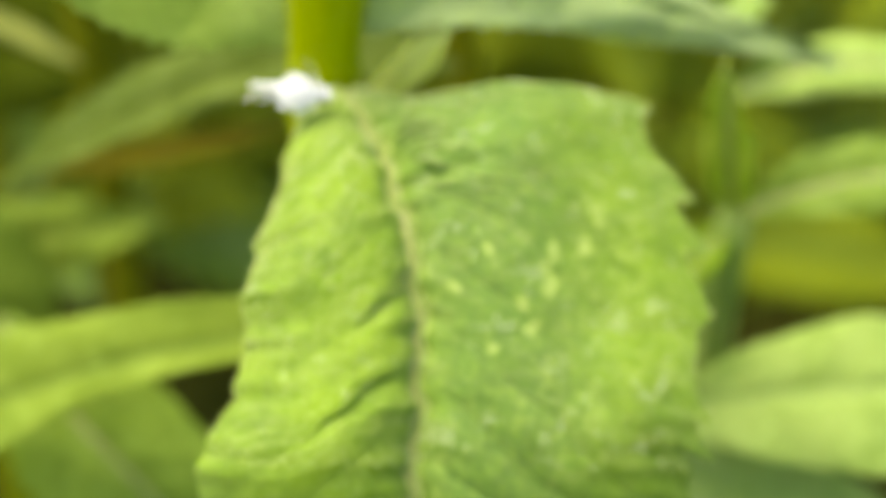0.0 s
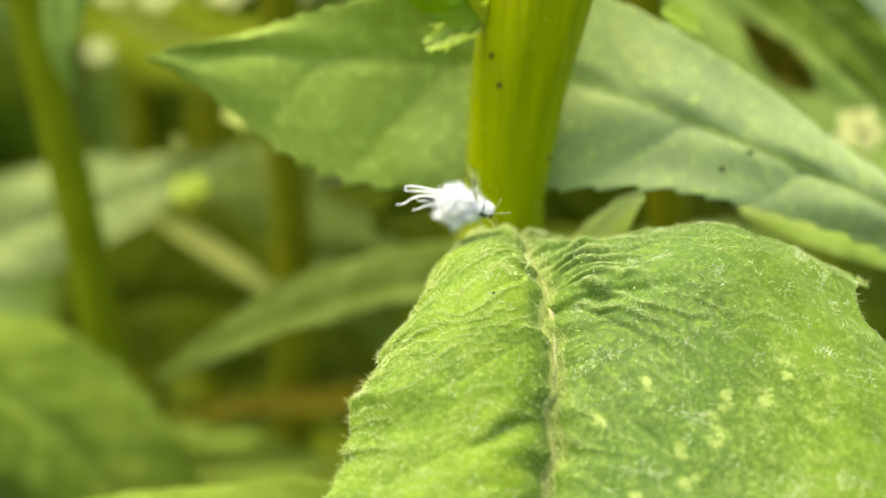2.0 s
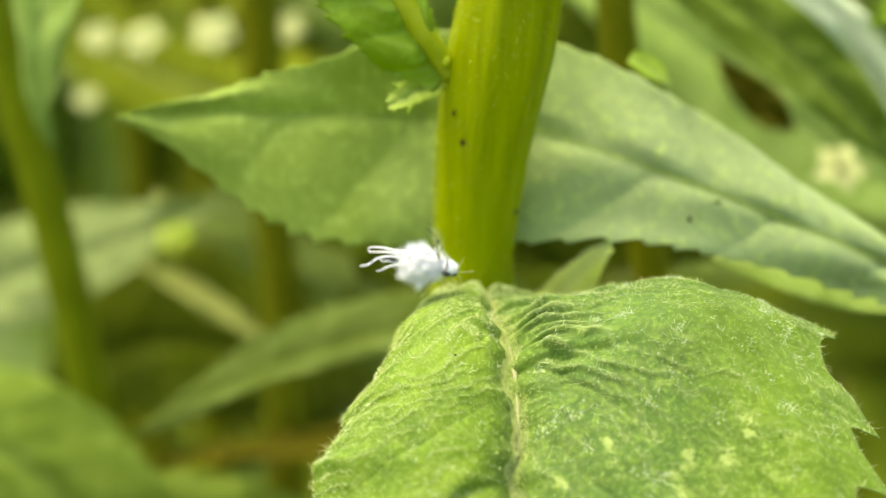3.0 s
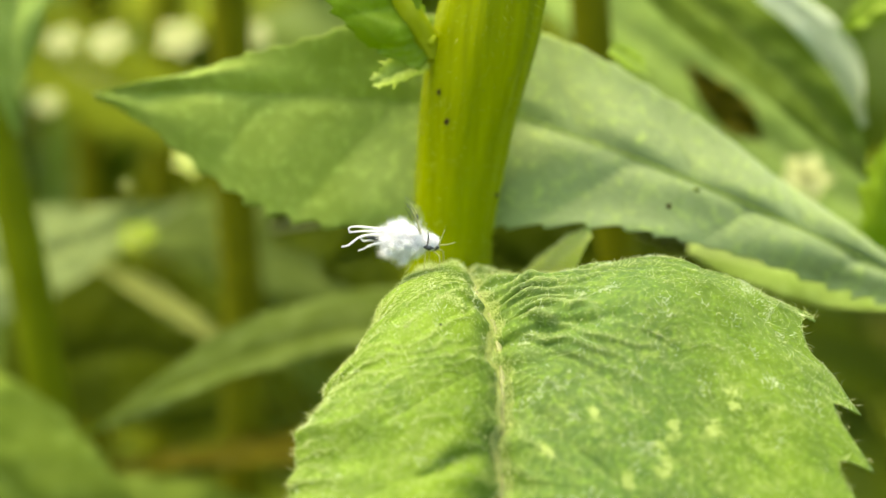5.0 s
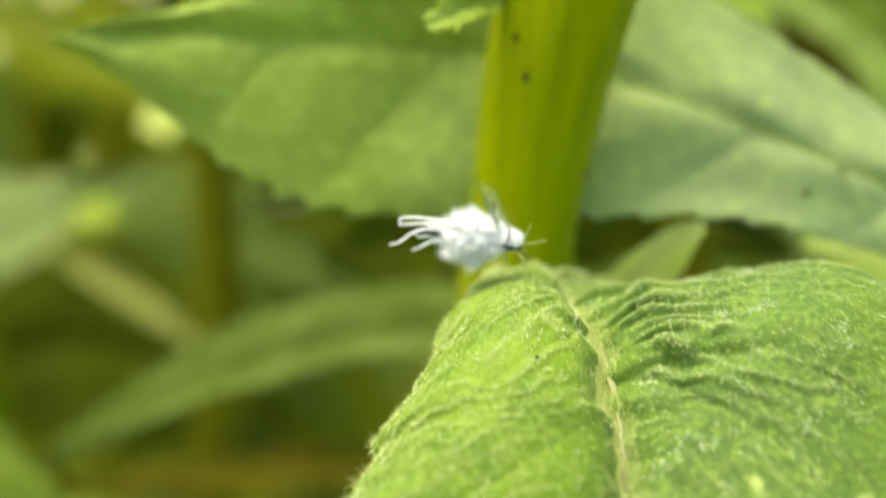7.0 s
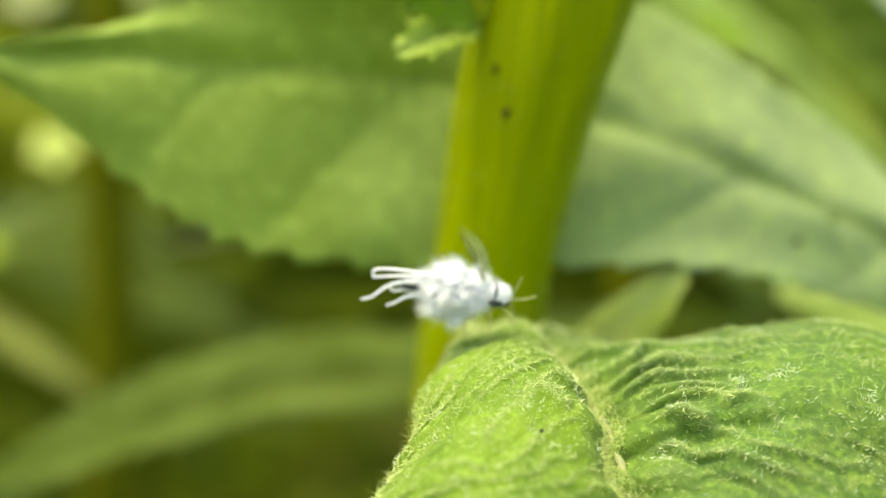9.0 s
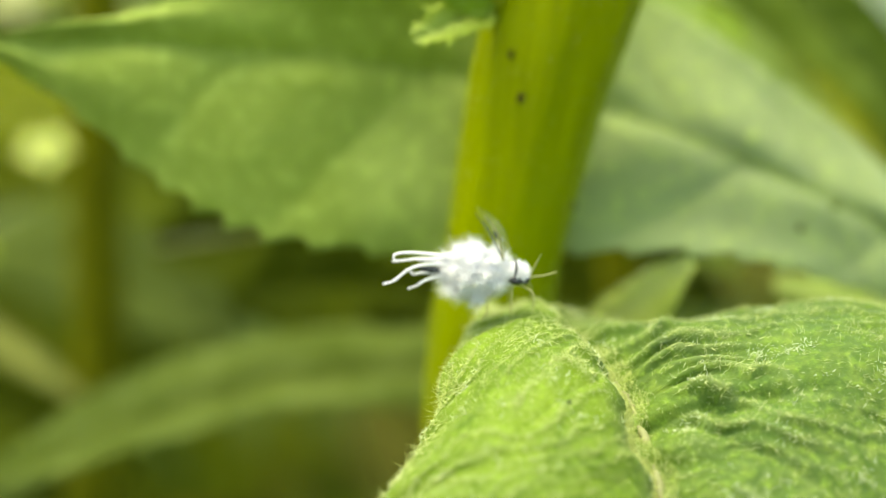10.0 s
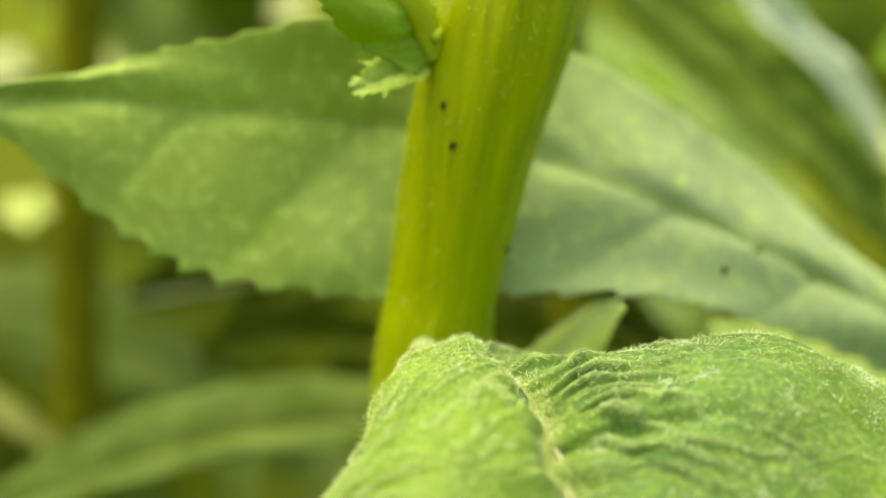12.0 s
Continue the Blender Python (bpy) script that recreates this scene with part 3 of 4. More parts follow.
part("rib_hairs", *hairs(*scatter(mg, mn, (2, 600), (mid_col - 3.5, mid_col + 3.5), 26000, 33), 0.02, 0.0008, (0, 0, 0), 34, 1.3), M_HAIR, main, "pale hairs along the midrib")["kind"] = "stuff"
spot = np.unravel_index(((mg - (0.15, -0.53, -0.2)) ** 2).sum(-1).argmin(), mg.shape[:2])
fleck(mg[spot] + 0.005 * mn[spot], (0.006, 0.006, 0.005), M_BLACK, main, 7)

# the small leaf at the stem's upper node
leaf("node_leaf", M_BRIGHT, "small toothed bright green leaf at the node",
     [(-0.15, 0.6, 0.82), (-0.24, 0.53, 0.97), (-0.32, 0.5, 1.09), (-0.55, 0.48, 1.5), (-1.0, 0.5, 2.4)], (0.3, -1, 0.1),
     (0.02, 0.07, 0.12, 0.15, 0.2, 0.2, 0.2, 0.01), (0.12, 0.2, 0.26, 0.3, 0.33, 0.36, 0.4, 0.42, 0.43, 0.44, 0.45, 0.43, 0.4, 0.35, 0.25, 0.01), (20, 20), (20, 20), (-5, 15, 10), (-10, 40, 40), nu=110, nv=26, veins=9, relief=0.05,
     tooth=0.05, teeth=24, ripple=0.04, seed=12, rib=0.065, rib_mat=M_PETIOLE, slant=0.3, pucker=0.004, plant=plant)
leaf("leaf_lobe", M_NODE, "pale curled lobe at the leaf's base", [(-0.19, 0.57, 0.8), (-0.3, 0.53, 0.76), (-0.37, 0.5, 0.72), (-0.45, 0.49, 0.67)], (0.1, -0.8, 0.6),
     (0.04, 0.07, 0.075, 0.05, 0.01), (0.05, 0.075, 0.085, 0.06, 0.01), (30, 30), (50, 50), (0, 0), (-30, -30), nu=50, nv=12, veins=4, relief=0.01, tooth=0.045, teeth=4, ripple=0.006, seed=14, rib=0.008, rib_mat=M_NODE, plant=plant)

# the young leaf behind the stem
young, yg, yn = leaf("young_leaf", M_YOUNG, "small pale downy young leaf", [(0.14, 0.88, -0.66), (0.36, 0.85, -0.4), (0.53, 0.83, -0.2), (0.68, 0.82, -0.04)], (-0.45, -0.55, 0.75),
     (0.05, 0.085, 0.115, 0.135, 0.125, 0.04), (0.05, 0.09, 0.12, 0.14, 0.125, 0.04), (4, 4), (40, 40), (4, 4), (40, 40), nu=40, nv=10, tooth=0.0, groove=0.004, relief=0.006, ripple=0.008, rib=0.008, rib_mat=M_YOUNG, plant=plant)
part("down", *hairs(*scatter(yg, yn, (0, 38), (0, yg.shape[1] - 1.01), 3500, 41), 0.03, 0.0012, (0, 0, 0), 42, 1.0), M_HAIR, young, "pale silky hairs")["kind"] = "stuff"

# ---------- leaf behind ----------
back, _, _ = leaf("serrated_leaf", M_BACK, "large grey-green serrated leaf, its veins darkened as shaded grooves",
     [(3.4, 2.0, -0.85), (2.26, 1.35, -0.2), (1.16, 1.06, 0.24), (0.22, 1.08, 0.47), (-0.29, 1.03, 0.5), (-0.76, 0.92, 0.5), (-1.22, 0.87, 0.48), (-1.65, 0.86, 0.44), (-2.05, 0.9, 0.37)],
     (0, -0.75, 0.66), (0.03, 0.08, 0.27, 0.43, 0.46, 0.22, 0.02), (0.1, 0.13, 0.22, 0.4, 0.7, 0.62, 0.02),
     (0, 0, 8, 45, 50), (30, 30, 20, 0), (5, 5, 0, -26, -32), (20, 25, 15, 5), nu=190, nv=36, veins=9, relief=0.055, tooth=0.05, tooth_p=0.4, teeth=36, ripple=0.035,
     seed=5, rib=0.008, rib_mat=M_BACK, pucker=0.005, groove=0.01, vein_end=0.6)
fleck((1.07, 0.86, 0.13), (0.012, 0.008, 0.016), M_SPOT, back, 8)
fleck((1.2, 0.93, 0.215), (0.02, 0.008, 0.01), M_SHADE, back, 9)

# ---------- plants round about ----------


def neighbour(line, radii, material, label):
    ob = thing("neighbour_plant", line[0], label, "plant", "neighbouring plants")
    part("stem", *tube(line, radii, 20, 60, 0.03, 5, 0.006, len(line)), material, ob)
    return ob


A = neighbour([(-2.4, 2.6, -14), (-2.8, 2.6, -4), (-3.05, 2.6, -2.1), (-3.28, 2.6, -0.9), (-3.6, 2.6, 0.3), (-3.9, 2.6, 1.6), (-4.4, 2.6, 5)], [0.16, 0.15, 0.14, 0.14, 0.13, 0.12, 0.1], M_DIMSTEM,
              "out-of-focus green plant with a leaning stem")
B = neighbour([(-1.6, 4, -14), (-2.03, 4, -3), (-2.1, 4, -1.6), (-2.2, 4, -0.6), (-2.5, 4, 4)], [0.18, 0.17, 0.16, 0.15, 0.13], M_STEM2,
              "out-of-focus plant with an olive-brown stem")
C = neighbour([(2.84, 1.6, -14), (2.79, 1.55, -5), (2.76, 1.5, -1.83)], [0.2, 0.17, 0.13], M_PALE, "young pale green shoot with bright leaves")
D = neighbour([(-4.3, 9, -14), (-4.5, 9, -2), (-4.6, 9, 5)], [0.2, 0.2, 0.16], M_STEM2, "dim olive-brown plant stem deep in the thicket")
E = neighbour([(-5.2, 9.5, -14), (-5.6, 9.5, -1), (-5.8, 9.5, 5)], [0.22, 0.2, 0.16], M_STEM2, "dim dark plant stem deep in the thicket")
G = neighbour([(2.6, 2.8, -14), (1.4, 2.9, -4), (0.4, 2.8, 1.0), (0.1, 2.7, 4)], [0.15, 0.14, 0.12, 0.1], M_STEM2, "out-of-focus grey-green leafy plant")

leaf("leaf", M_PALE, "pale green rising leaf", [(-3.25, 2.5, -0.3), (-3.2, 2.3, 0.3), (-3.1, 2.2, 1.0), (-3.0, 2.2, 2.4)], (-0.55, -0.8, 0.35),
     (0.05, 0.3, 0.5, 0.4, 0.02), (0.05, 0.3, 0.5, 0.4, 0.02), plant=A, seed=21, tooth=0.0, rib_mat=M_PALE)
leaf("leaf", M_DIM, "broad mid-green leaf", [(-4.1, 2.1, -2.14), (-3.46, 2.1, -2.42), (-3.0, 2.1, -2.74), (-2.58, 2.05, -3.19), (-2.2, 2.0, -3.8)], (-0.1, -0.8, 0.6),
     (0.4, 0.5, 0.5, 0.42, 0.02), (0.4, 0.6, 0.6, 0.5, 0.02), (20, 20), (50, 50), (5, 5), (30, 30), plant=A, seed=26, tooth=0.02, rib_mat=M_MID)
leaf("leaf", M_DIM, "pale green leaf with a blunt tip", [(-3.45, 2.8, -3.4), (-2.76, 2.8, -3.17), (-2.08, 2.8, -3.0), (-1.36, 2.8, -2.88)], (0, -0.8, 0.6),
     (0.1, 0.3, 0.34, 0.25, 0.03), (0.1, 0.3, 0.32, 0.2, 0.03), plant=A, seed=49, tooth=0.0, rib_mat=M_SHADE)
leaf("leaf", M_LITTER, "dead brown leaf", [(-2.9, 3.4, -3.0), (-2.2, 3.4, -2.8), (-1.4, 3.4, -2.6), (-0.4, 3.4, -2.4)], (0, -0.7, 0.7),
     (0.03, 0.1, 0.14, 0.12, 0.02), (0.03, 0.08, 0.12, 0.1, 0.02), plant=B, seed=50, tooth=0.0, rib_mat=M_LITTER)
leaf("leaf", M_MID, "mid-green hanging leaf", [(-2.3, 1.2, -2.6), (-1.8, 0.8, -3.1), (-1.2, 0.5, -3.7), (-0.7, 0.3, -4.6)], (-0.2, -0.7, 0.6),
     (0.1, 0.5, 0.6, 0.4, 0.02), (0.1, 0.5, 0.6, 0.4, 0.02), plant=A, seed=28)
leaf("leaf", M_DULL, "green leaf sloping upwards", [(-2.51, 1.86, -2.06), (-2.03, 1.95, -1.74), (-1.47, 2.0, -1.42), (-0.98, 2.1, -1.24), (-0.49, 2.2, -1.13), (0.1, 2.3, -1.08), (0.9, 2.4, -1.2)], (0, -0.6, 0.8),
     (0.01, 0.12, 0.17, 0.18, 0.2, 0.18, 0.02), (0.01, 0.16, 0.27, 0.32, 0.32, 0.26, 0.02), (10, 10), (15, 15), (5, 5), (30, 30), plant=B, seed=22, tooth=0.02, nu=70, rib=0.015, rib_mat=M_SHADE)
leaf("leaf", M_HAZY, "arching leaf over a dark gap", [(-5.2, 4.2, -2.33), (-4.58, 4.2, -1.99), (-4.07, 4.2, -1.75), (-3.33, 4.2, -1.44), (-2.57, 4.2, -1.04)], (0, -0.8, 0.5),
     (0.3, 0.42, 0.4, 0.2, 0.01), (0.3, 0.45, 0.42, 0.22, 0.01), plant=B, seed=23, rib_mat=M_HAZY, tooth=0.0)
leaf("leaf", M_STRAW, "narrow slanting leaf", [(-3.26, 4.0, -1.59), (-2.78, 3.9, -1.75), (-2.38, 3.8, -1.9), (-2.1, 3.75, -2.05)], (0, -0.6, 0.8),
     (0.03, 0.08, 0.1, 0.08, 0.03), (0.03, 0.08, 0.1, 0.08, 0.03), plant=B, seed=24, tooth=0.0, rib_mat=M_STRAW)
# Added to fill the dark gap behind the stem; its colour carries the shade
leaf("leaf", M_DEEP, "dark leaf added for the shade behind the stem", [(-1.7, 3.3, -0.95), (-0.7, 3.2, -0.65), (0.4, 3.2, -0.55), (1.4, 3.3, -0.8)], (0, -0.9, 0.15),
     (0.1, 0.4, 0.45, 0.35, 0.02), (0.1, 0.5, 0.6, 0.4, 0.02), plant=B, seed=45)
# The hollow's shade is put into this leaf's colour
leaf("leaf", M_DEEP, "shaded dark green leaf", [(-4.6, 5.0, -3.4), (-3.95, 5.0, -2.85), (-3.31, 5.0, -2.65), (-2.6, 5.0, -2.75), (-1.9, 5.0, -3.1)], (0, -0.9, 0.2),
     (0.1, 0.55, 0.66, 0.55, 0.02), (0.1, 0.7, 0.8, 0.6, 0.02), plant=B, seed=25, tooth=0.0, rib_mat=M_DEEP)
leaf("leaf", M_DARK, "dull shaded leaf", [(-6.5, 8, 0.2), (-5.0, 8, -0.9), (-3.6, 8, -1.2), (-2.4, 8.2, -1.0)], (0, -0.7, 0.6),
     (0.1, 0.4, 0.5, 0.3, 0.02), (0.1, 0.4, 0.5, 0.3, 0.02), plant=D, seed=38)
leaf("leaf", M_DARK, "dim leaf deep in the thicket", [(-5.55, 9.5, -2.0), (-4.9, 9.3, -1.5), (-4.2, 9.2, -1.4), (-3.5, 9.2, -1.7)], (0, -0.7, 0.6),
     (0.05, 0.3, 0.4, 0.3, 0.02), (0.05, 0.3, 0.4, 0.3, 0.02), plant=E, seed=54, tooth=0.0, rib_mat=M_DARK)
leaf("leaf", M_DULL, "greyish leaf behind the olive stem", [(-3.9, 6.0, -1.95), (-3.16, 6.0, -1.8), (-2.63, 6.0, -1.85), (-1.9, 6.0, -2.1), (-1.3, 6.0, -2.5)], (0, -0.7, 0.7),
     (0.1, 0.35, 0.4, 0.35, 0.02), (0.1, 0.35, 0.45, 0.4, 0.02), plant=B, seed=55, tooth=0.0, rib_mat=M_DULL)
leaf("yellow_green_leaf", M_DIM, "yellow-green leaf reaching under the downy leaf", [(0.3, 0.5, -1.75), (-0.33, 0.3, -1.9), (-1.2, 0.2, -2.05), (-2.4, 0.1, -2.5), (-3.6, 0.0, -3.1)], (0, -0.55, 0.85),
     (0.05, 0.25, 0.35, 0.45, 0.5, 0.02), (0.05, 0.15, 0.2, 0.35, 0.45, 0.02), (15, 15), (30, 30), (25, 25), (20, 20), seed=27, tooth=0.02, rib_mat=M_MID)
leaf("leaf", M_NODE, "upright bright green young leaf", [(2.72, 1.45, -1.8), (2.59, 1.25, -1.26), (2.47, 1.1, -0.73), (2.38, 1.02, -0.35)], (-0.6, -0.75, 0.2),
     (0.04, 0.16, 0.18, 0.12, 0.01), (0.04, 0.16, 0.18, 0.12, 0.01), plant=C, seed=29)
leaf("leaf", M_MID, "bright green spreading young leaf", [(2.78, 1.5, -1.8), (3.2, 1.45, -1.55), (3.75, 1.4, -1.38), (4.5, 1.3, -1.4)], (0, -0.5, 0.85),
     (0.04, 0.2, 0.26, 0.18, 0.01), (0.04, 0.22, 0.28, 0.2, 0.01), plant=C, seed=30)
leaf("leaf", M_PALE, "pale green leaf further back", [(2.8, 2.4, -1.4), (3.38, 2.4, -1.14), (3.9, 2.4, -1.1), (4.6, 2.4, -1.25)], (0, -0.6, 0.8),
     (0.05, 0.2, 0.22, 0.15, 0.01), (0.05, 0.16, 0.2, 0.15, 0.01), plant=C, seed=52, tooth=0.02)
leaf("leaf", M_BRIGHT, "short bright green leaf", [(2.74, 1.45, -1.84), (2.56, 1.3, -1.92), (2.32, 1.1, -2.15)], (0, -0.4, 0.9),
     (0.03, 0.12, 0.12, 0.01), (0.03, 0.12, 0.12, 0.01), plant=C, seed=31)
leaf("leaf", M_PALE, "broad green leaf", [(2.1, 0.3, -2.6), (2.9, 0.25, -2.35), (3.8, 0.25, -2.3), (5.0, 0.3, -2.6)], (0, -0.6, 0.8),
     (0.1, 0.4, 0.55, 0.4, 0.02), (0.1, 0.35, 0.5, 0.35, 0.02), plant=C, seed=32, tooth=0.02, rib_mat=M_PALE)
leaf("leaf", M_PALE, "low green leaf", [(1.2, 0.0, -3.2), (2.2, 0.0, -3.1), (3.2, 0.0, -3.3), (4.4, 0.1, -3.9)], (0, -0.6, 0.8),
     (0.1, 0.4, 0.5, 0.35, 0.02), (0.1, 0.4, 0.5, 0.35, 0.02), plant=C, seed=33)
# A second dark leaf added as shade in the gap
leaf("leaf", M_DEEP, "dark leaf added for shade in the gap", [(-1.25, 3.0, -1.1), (-0.84, 3.0, -0.95), (-0.4, 3.0, -0.9), (0.1, 3.0, -0.92)], (0, -0.9, 0.1),
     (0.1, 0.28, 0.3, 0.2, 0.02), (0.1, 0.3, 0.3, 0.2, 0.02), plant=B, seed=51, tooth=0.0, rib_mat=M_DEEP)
leaf("leaf", M_DIM, "grey-green slanting leaf", [(0.52, 2.80, 1.38), (0.97, 2.70, 1.08), (1.40, 2.60, 0.81), (1.85, 2.60, 0.47), (2.28, 2.60, 0.02)], (-0.2, -0.8, 0.5),
     (0.1, 0.2, 0.22, 0.2, 0.15, 0.02), (0.1, 0.2, 0.22, 0.2, 0.15, 0.02), plant=G, seed=34, tooth=0.0, rib_mat=M_DIM)
leaf("leaf", M_PALE, "soft green leaf behind the slanting leaf", [(-0.13, 4.60, 0.87), (0.62, 4.50, 0.54), (1.41, 4.40, 0.06), (2.20, 4.40, -0.44), (2.89, 4.40, -0.74)], (-0.1, -0.8, 0.6),
     (0.2, 0.4, 0.45, 0.4, 0.02), (0.2, 0.45, 0.5, 0.4, 0.02), plant=G, seed=53, tooth=0.0, rib_mat=M_PALE)
leaf("leaf", M_PALE, "pale green leaf reaching forward", [(3.0, 2.6, -0.68), (2.3, 1.9, -0.4), (1.85, 1.7, -0.34), (1.5, 1.6, -0.3), (1.2, 1.58, -0.26)], (-0.2, -0.6, 0.75),
     (0.1, 0.26, 0.28, 0.22, 0.04), (0.1, 0.26, 0.28, 0.22, 0.04), plant=G, seed=46, tooth=0.0, relief=0.005, groove=0.005, ripple=0.01, rib_mat=M_PALE, rib=0.006)
leaf("leaf", M_SILVER, "pale silvery hanging leaf", [(1.2, 2.95, 1.5), (1.48, 2.9, 1.12), (1.82, 2.9, 0.85), (2.06, 2.9, 0.56), (2.2, 2.9, 0.3)], (-0.6, -0.5, 0.7),
     (0.03, 0.1, 0.14, 0.13, 0.02), (0.03, 0.1, 0.14, 0.13, 0.02), plant=G, seed=35, tooth=0.0, relief=0.004, groove=0.0, rib=0.006, rib_mat=M_SILVER)
leaf("leaf", M_BRIGHT, "bright yellow-green leaf tip", [(1.95, 2.65, 0.9), (2.05, 2.6, 1.02), (2.15, 2.6, 1.16), (2.3, 2.6, 1.4)], (-0.2, -0.7, 0.7),
     (0.03, 0.1, 0.12, 0.02), (0.03, 0.1, 0.12, 0.02), plant=G, seed=47, tooth=0.0, rib_mat=M_BRIGHT)
# A gap's shadow, put in as a dark brown scrap
leaf("withered_leaf", M_LITTER, "dark brown scrap added for a shadow gap", [(1.05, 3.4, 0.5), (1.2, 3.38, 0.38), (1.38, 3.38, 0.24), (1.62, 3.4, 0.04)], (-0.2, -0.9, 0.3),
     (0.01, 0.1, 0.12, 0.01), (0.01, 0.08, 0.1, 0.01), plant=G, seed=48, tooth=0.03, rib=0.006, rib_mat=M_LITTER, ripple=0.03)
leaf("leaf", M_BRIGHT, "bright green upright leaf", [(2.5, 2.2, -0.7), (2.4, 2.0, -0.2), (2.35, 1.95, 0.3), (2.5, 1.9, 0.9)], (-0.3, -0.9, 0.2),
     (0.05, 0.2, 0.2, 0.1, 0.01), (0.05, 0.2, 0.2, 0.1, 0.01), plant=G, seed=36)
leaf("leaf", M_BRIGHT, "small bright green leaf tip", [(0.66, 1.42, 0.84), (0.77, 1.42, 0.79), (0.89, 1.4, 0.72)], (0, -0.5, 0.86),
     (0.06, 0.08, 0.01), (0.05, 0.07, 0.01), plant=G, rib=0.004, rib_mat=M_BRIGHT, ripple=0.004, tooth=0.0, relief=0.0, seed=37)


def thicket(name, material, count, seed, label):
    """Dense leaves further back, in one mesh."""
    rng = np.random.default_rng(seed)
    pieces, mask = [], []
    for k in range(count):
        y = rng.uniform(9.5, 30)
        x = rng.uniform(-0.55, 0.55) * (y + 12)
        z = rng.uniform(-0.62, 0.12) * (y + 5)
        d = unit(np.array([rng.normal(), 0.5 * rng.normal(), 0.5 * rng.normal() - 0.2]))
        size = rng.uniform(1.2, 2.8)
        a = np.array([x, y, z])
        mid = [a - d * size, a + (0, 0, 0.15 * size), a + d * size + (0, 0, -0.2 * size)]
        w = size * rng.uniform(0.25, 0.4)
        v, f, m, _, _ = blade(mid, (0.4 * rng.normal(), -0.6, 0.7 + 0.3 * rng.normal()), (0.05, w, w, 0.02), (0.05, w, w, 0.02), (10, 10), (30, 30), (10, 10), (30, 30), nu=9, nv=3, tooth=0.0, relief=0.0, ripple=0.03, seed=k)
        pieces.append((v, f.tolist()))
        mask.append(m)
    v, f = join(pieces)
    tagged(part(name, v, f, material, attrs={"vein": np.concatenate(mask)}), label, "foliage", kind="stuff")


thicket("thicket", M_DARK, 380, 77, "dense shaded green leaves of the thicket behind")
thicket("thicket_leaves", M_MID, 260, 78, "lighter green leaves in the thicket behind")


def petal_cluster(at, size, seed, material=None, label="small cream petal cluster added for a bright blurred spot"):
    rng = np.random.default_rng(seed)
    ob = thing("petal_cluster", at, label, "flower", "pale blossoms in the thicket")
    for k in range(5):
        a = k * 2 * math.pi / 5 + rng.uniform(-0.2, 0.2)
        d = np.array([math.cos(a), 0.7 * math.sin(a), 0.7 * math.sin(a)]) * size
        c = np.array(at, float)
        v, f, m, _, _ = blade([c + d * 0.1, c + d * 0.6 + (0, -0.05 * size, 0), c + d], (0.01, -0.7, 0.7), (0.1 * size, 0.38 * size, 0.3 * size, 0.05 * size), (0.1 * size, 0.38 * size, 0.3 * size, 0.05 * size), (10, 10), (20, 20), (10, 10), (20, 20), nu=8, nv=4, tooth=0, relief=0, ripple=0.01, seed=seed + k)
        part("petal", v, f, material or M_BRIGHT_SPOT, ob)
    part("centre", *lump(np.array(at) + (0, -0.05 * size, 0), (0.18 * size,) * 3, 6), M_LEG, ob)


# Pale clusters added for bright blurred spots, such as gaps in the leaves
for at, size in (((1.92, 3.3, -0.13), 0.24), ((-4.0, 5.0, -0.04), 0.2), ((-3.6, 5.0, -0.02), 0.24), ((-3.01, 5.0, 0.08), 0.26), ((-2.39, 5.0, 0.17), 0.2), ((-4.12, 5.0, -0.57), 0.16),
                 ((-1.18, 5.0, 0.71), 0.2), ((2.9, 5.0, 0.35), 0.25)):
    petal_cluster(at, size * 0.8, int(abs(at[0] * 100)))
petal_cluster((-2.73, 3.4, -1.14), 0.15, 9, M_NODE, "bright yellow-green flower bud out of focus")
petal_cluster((-2.43, 3.72, -0.59), 0.16, 10, M_PALEBUD, "pale yellow-green flower bud out of focus")
petal_cluster((-2.32, 2.1, -0.42), 0.06, 12, M_STRAW, "dull straw-coloured flower bud out of focus")
petal_cluster((1.57, 4.0, 0.76), 0.13, 11, M_BRIGHT, "small green flower bud out of focus")

# ---------- the woolly aphid ----------
WAX_THREADS = (  # along x and z, and how far each leans to the side
    ([(-0.16, 0.122), (-0.203, 0.131), (-0.263, 0.132), (-0.33, 0.126), (-0.363, 0.115), (-0.362, 0.101), (-0.353, 0.096)], -0.018),
    ([(-0.16, 0.115), (-0.209, 0.119), (-0.283, 0.108), (-0.337, 0.095), (-0.366, 0.087)], 0.004),
    ([(-0.16, 0.105), (-0.211, 0.106), (-0.273, 0.095), (-0.317, 0.072), (-0.354, 0.034), (-0.386, 0.02)], -0.03),
    ([(-0.17, 0.08), (-0.228, 0.068), (-0.267, 0.063), (-0.293, 0.054), (-0.309, 0.065)], 0.016),
    ([(-0.16, 0.075), (-0.211, 0.063), (-0.252, 0.049), (-0.28, 0.027), (-0.306, 0.013)], -0.024),
    ([(-0.17, 0.068), (-0.225, 0.055), (-0.247, 0.044), (-0.262, 0.029)], 0.02),
    ([(-0.16, 0.112), (-0.215, 0.112), (-0.25, 0.104), (-0.285, 0.099)], 0.024),
)


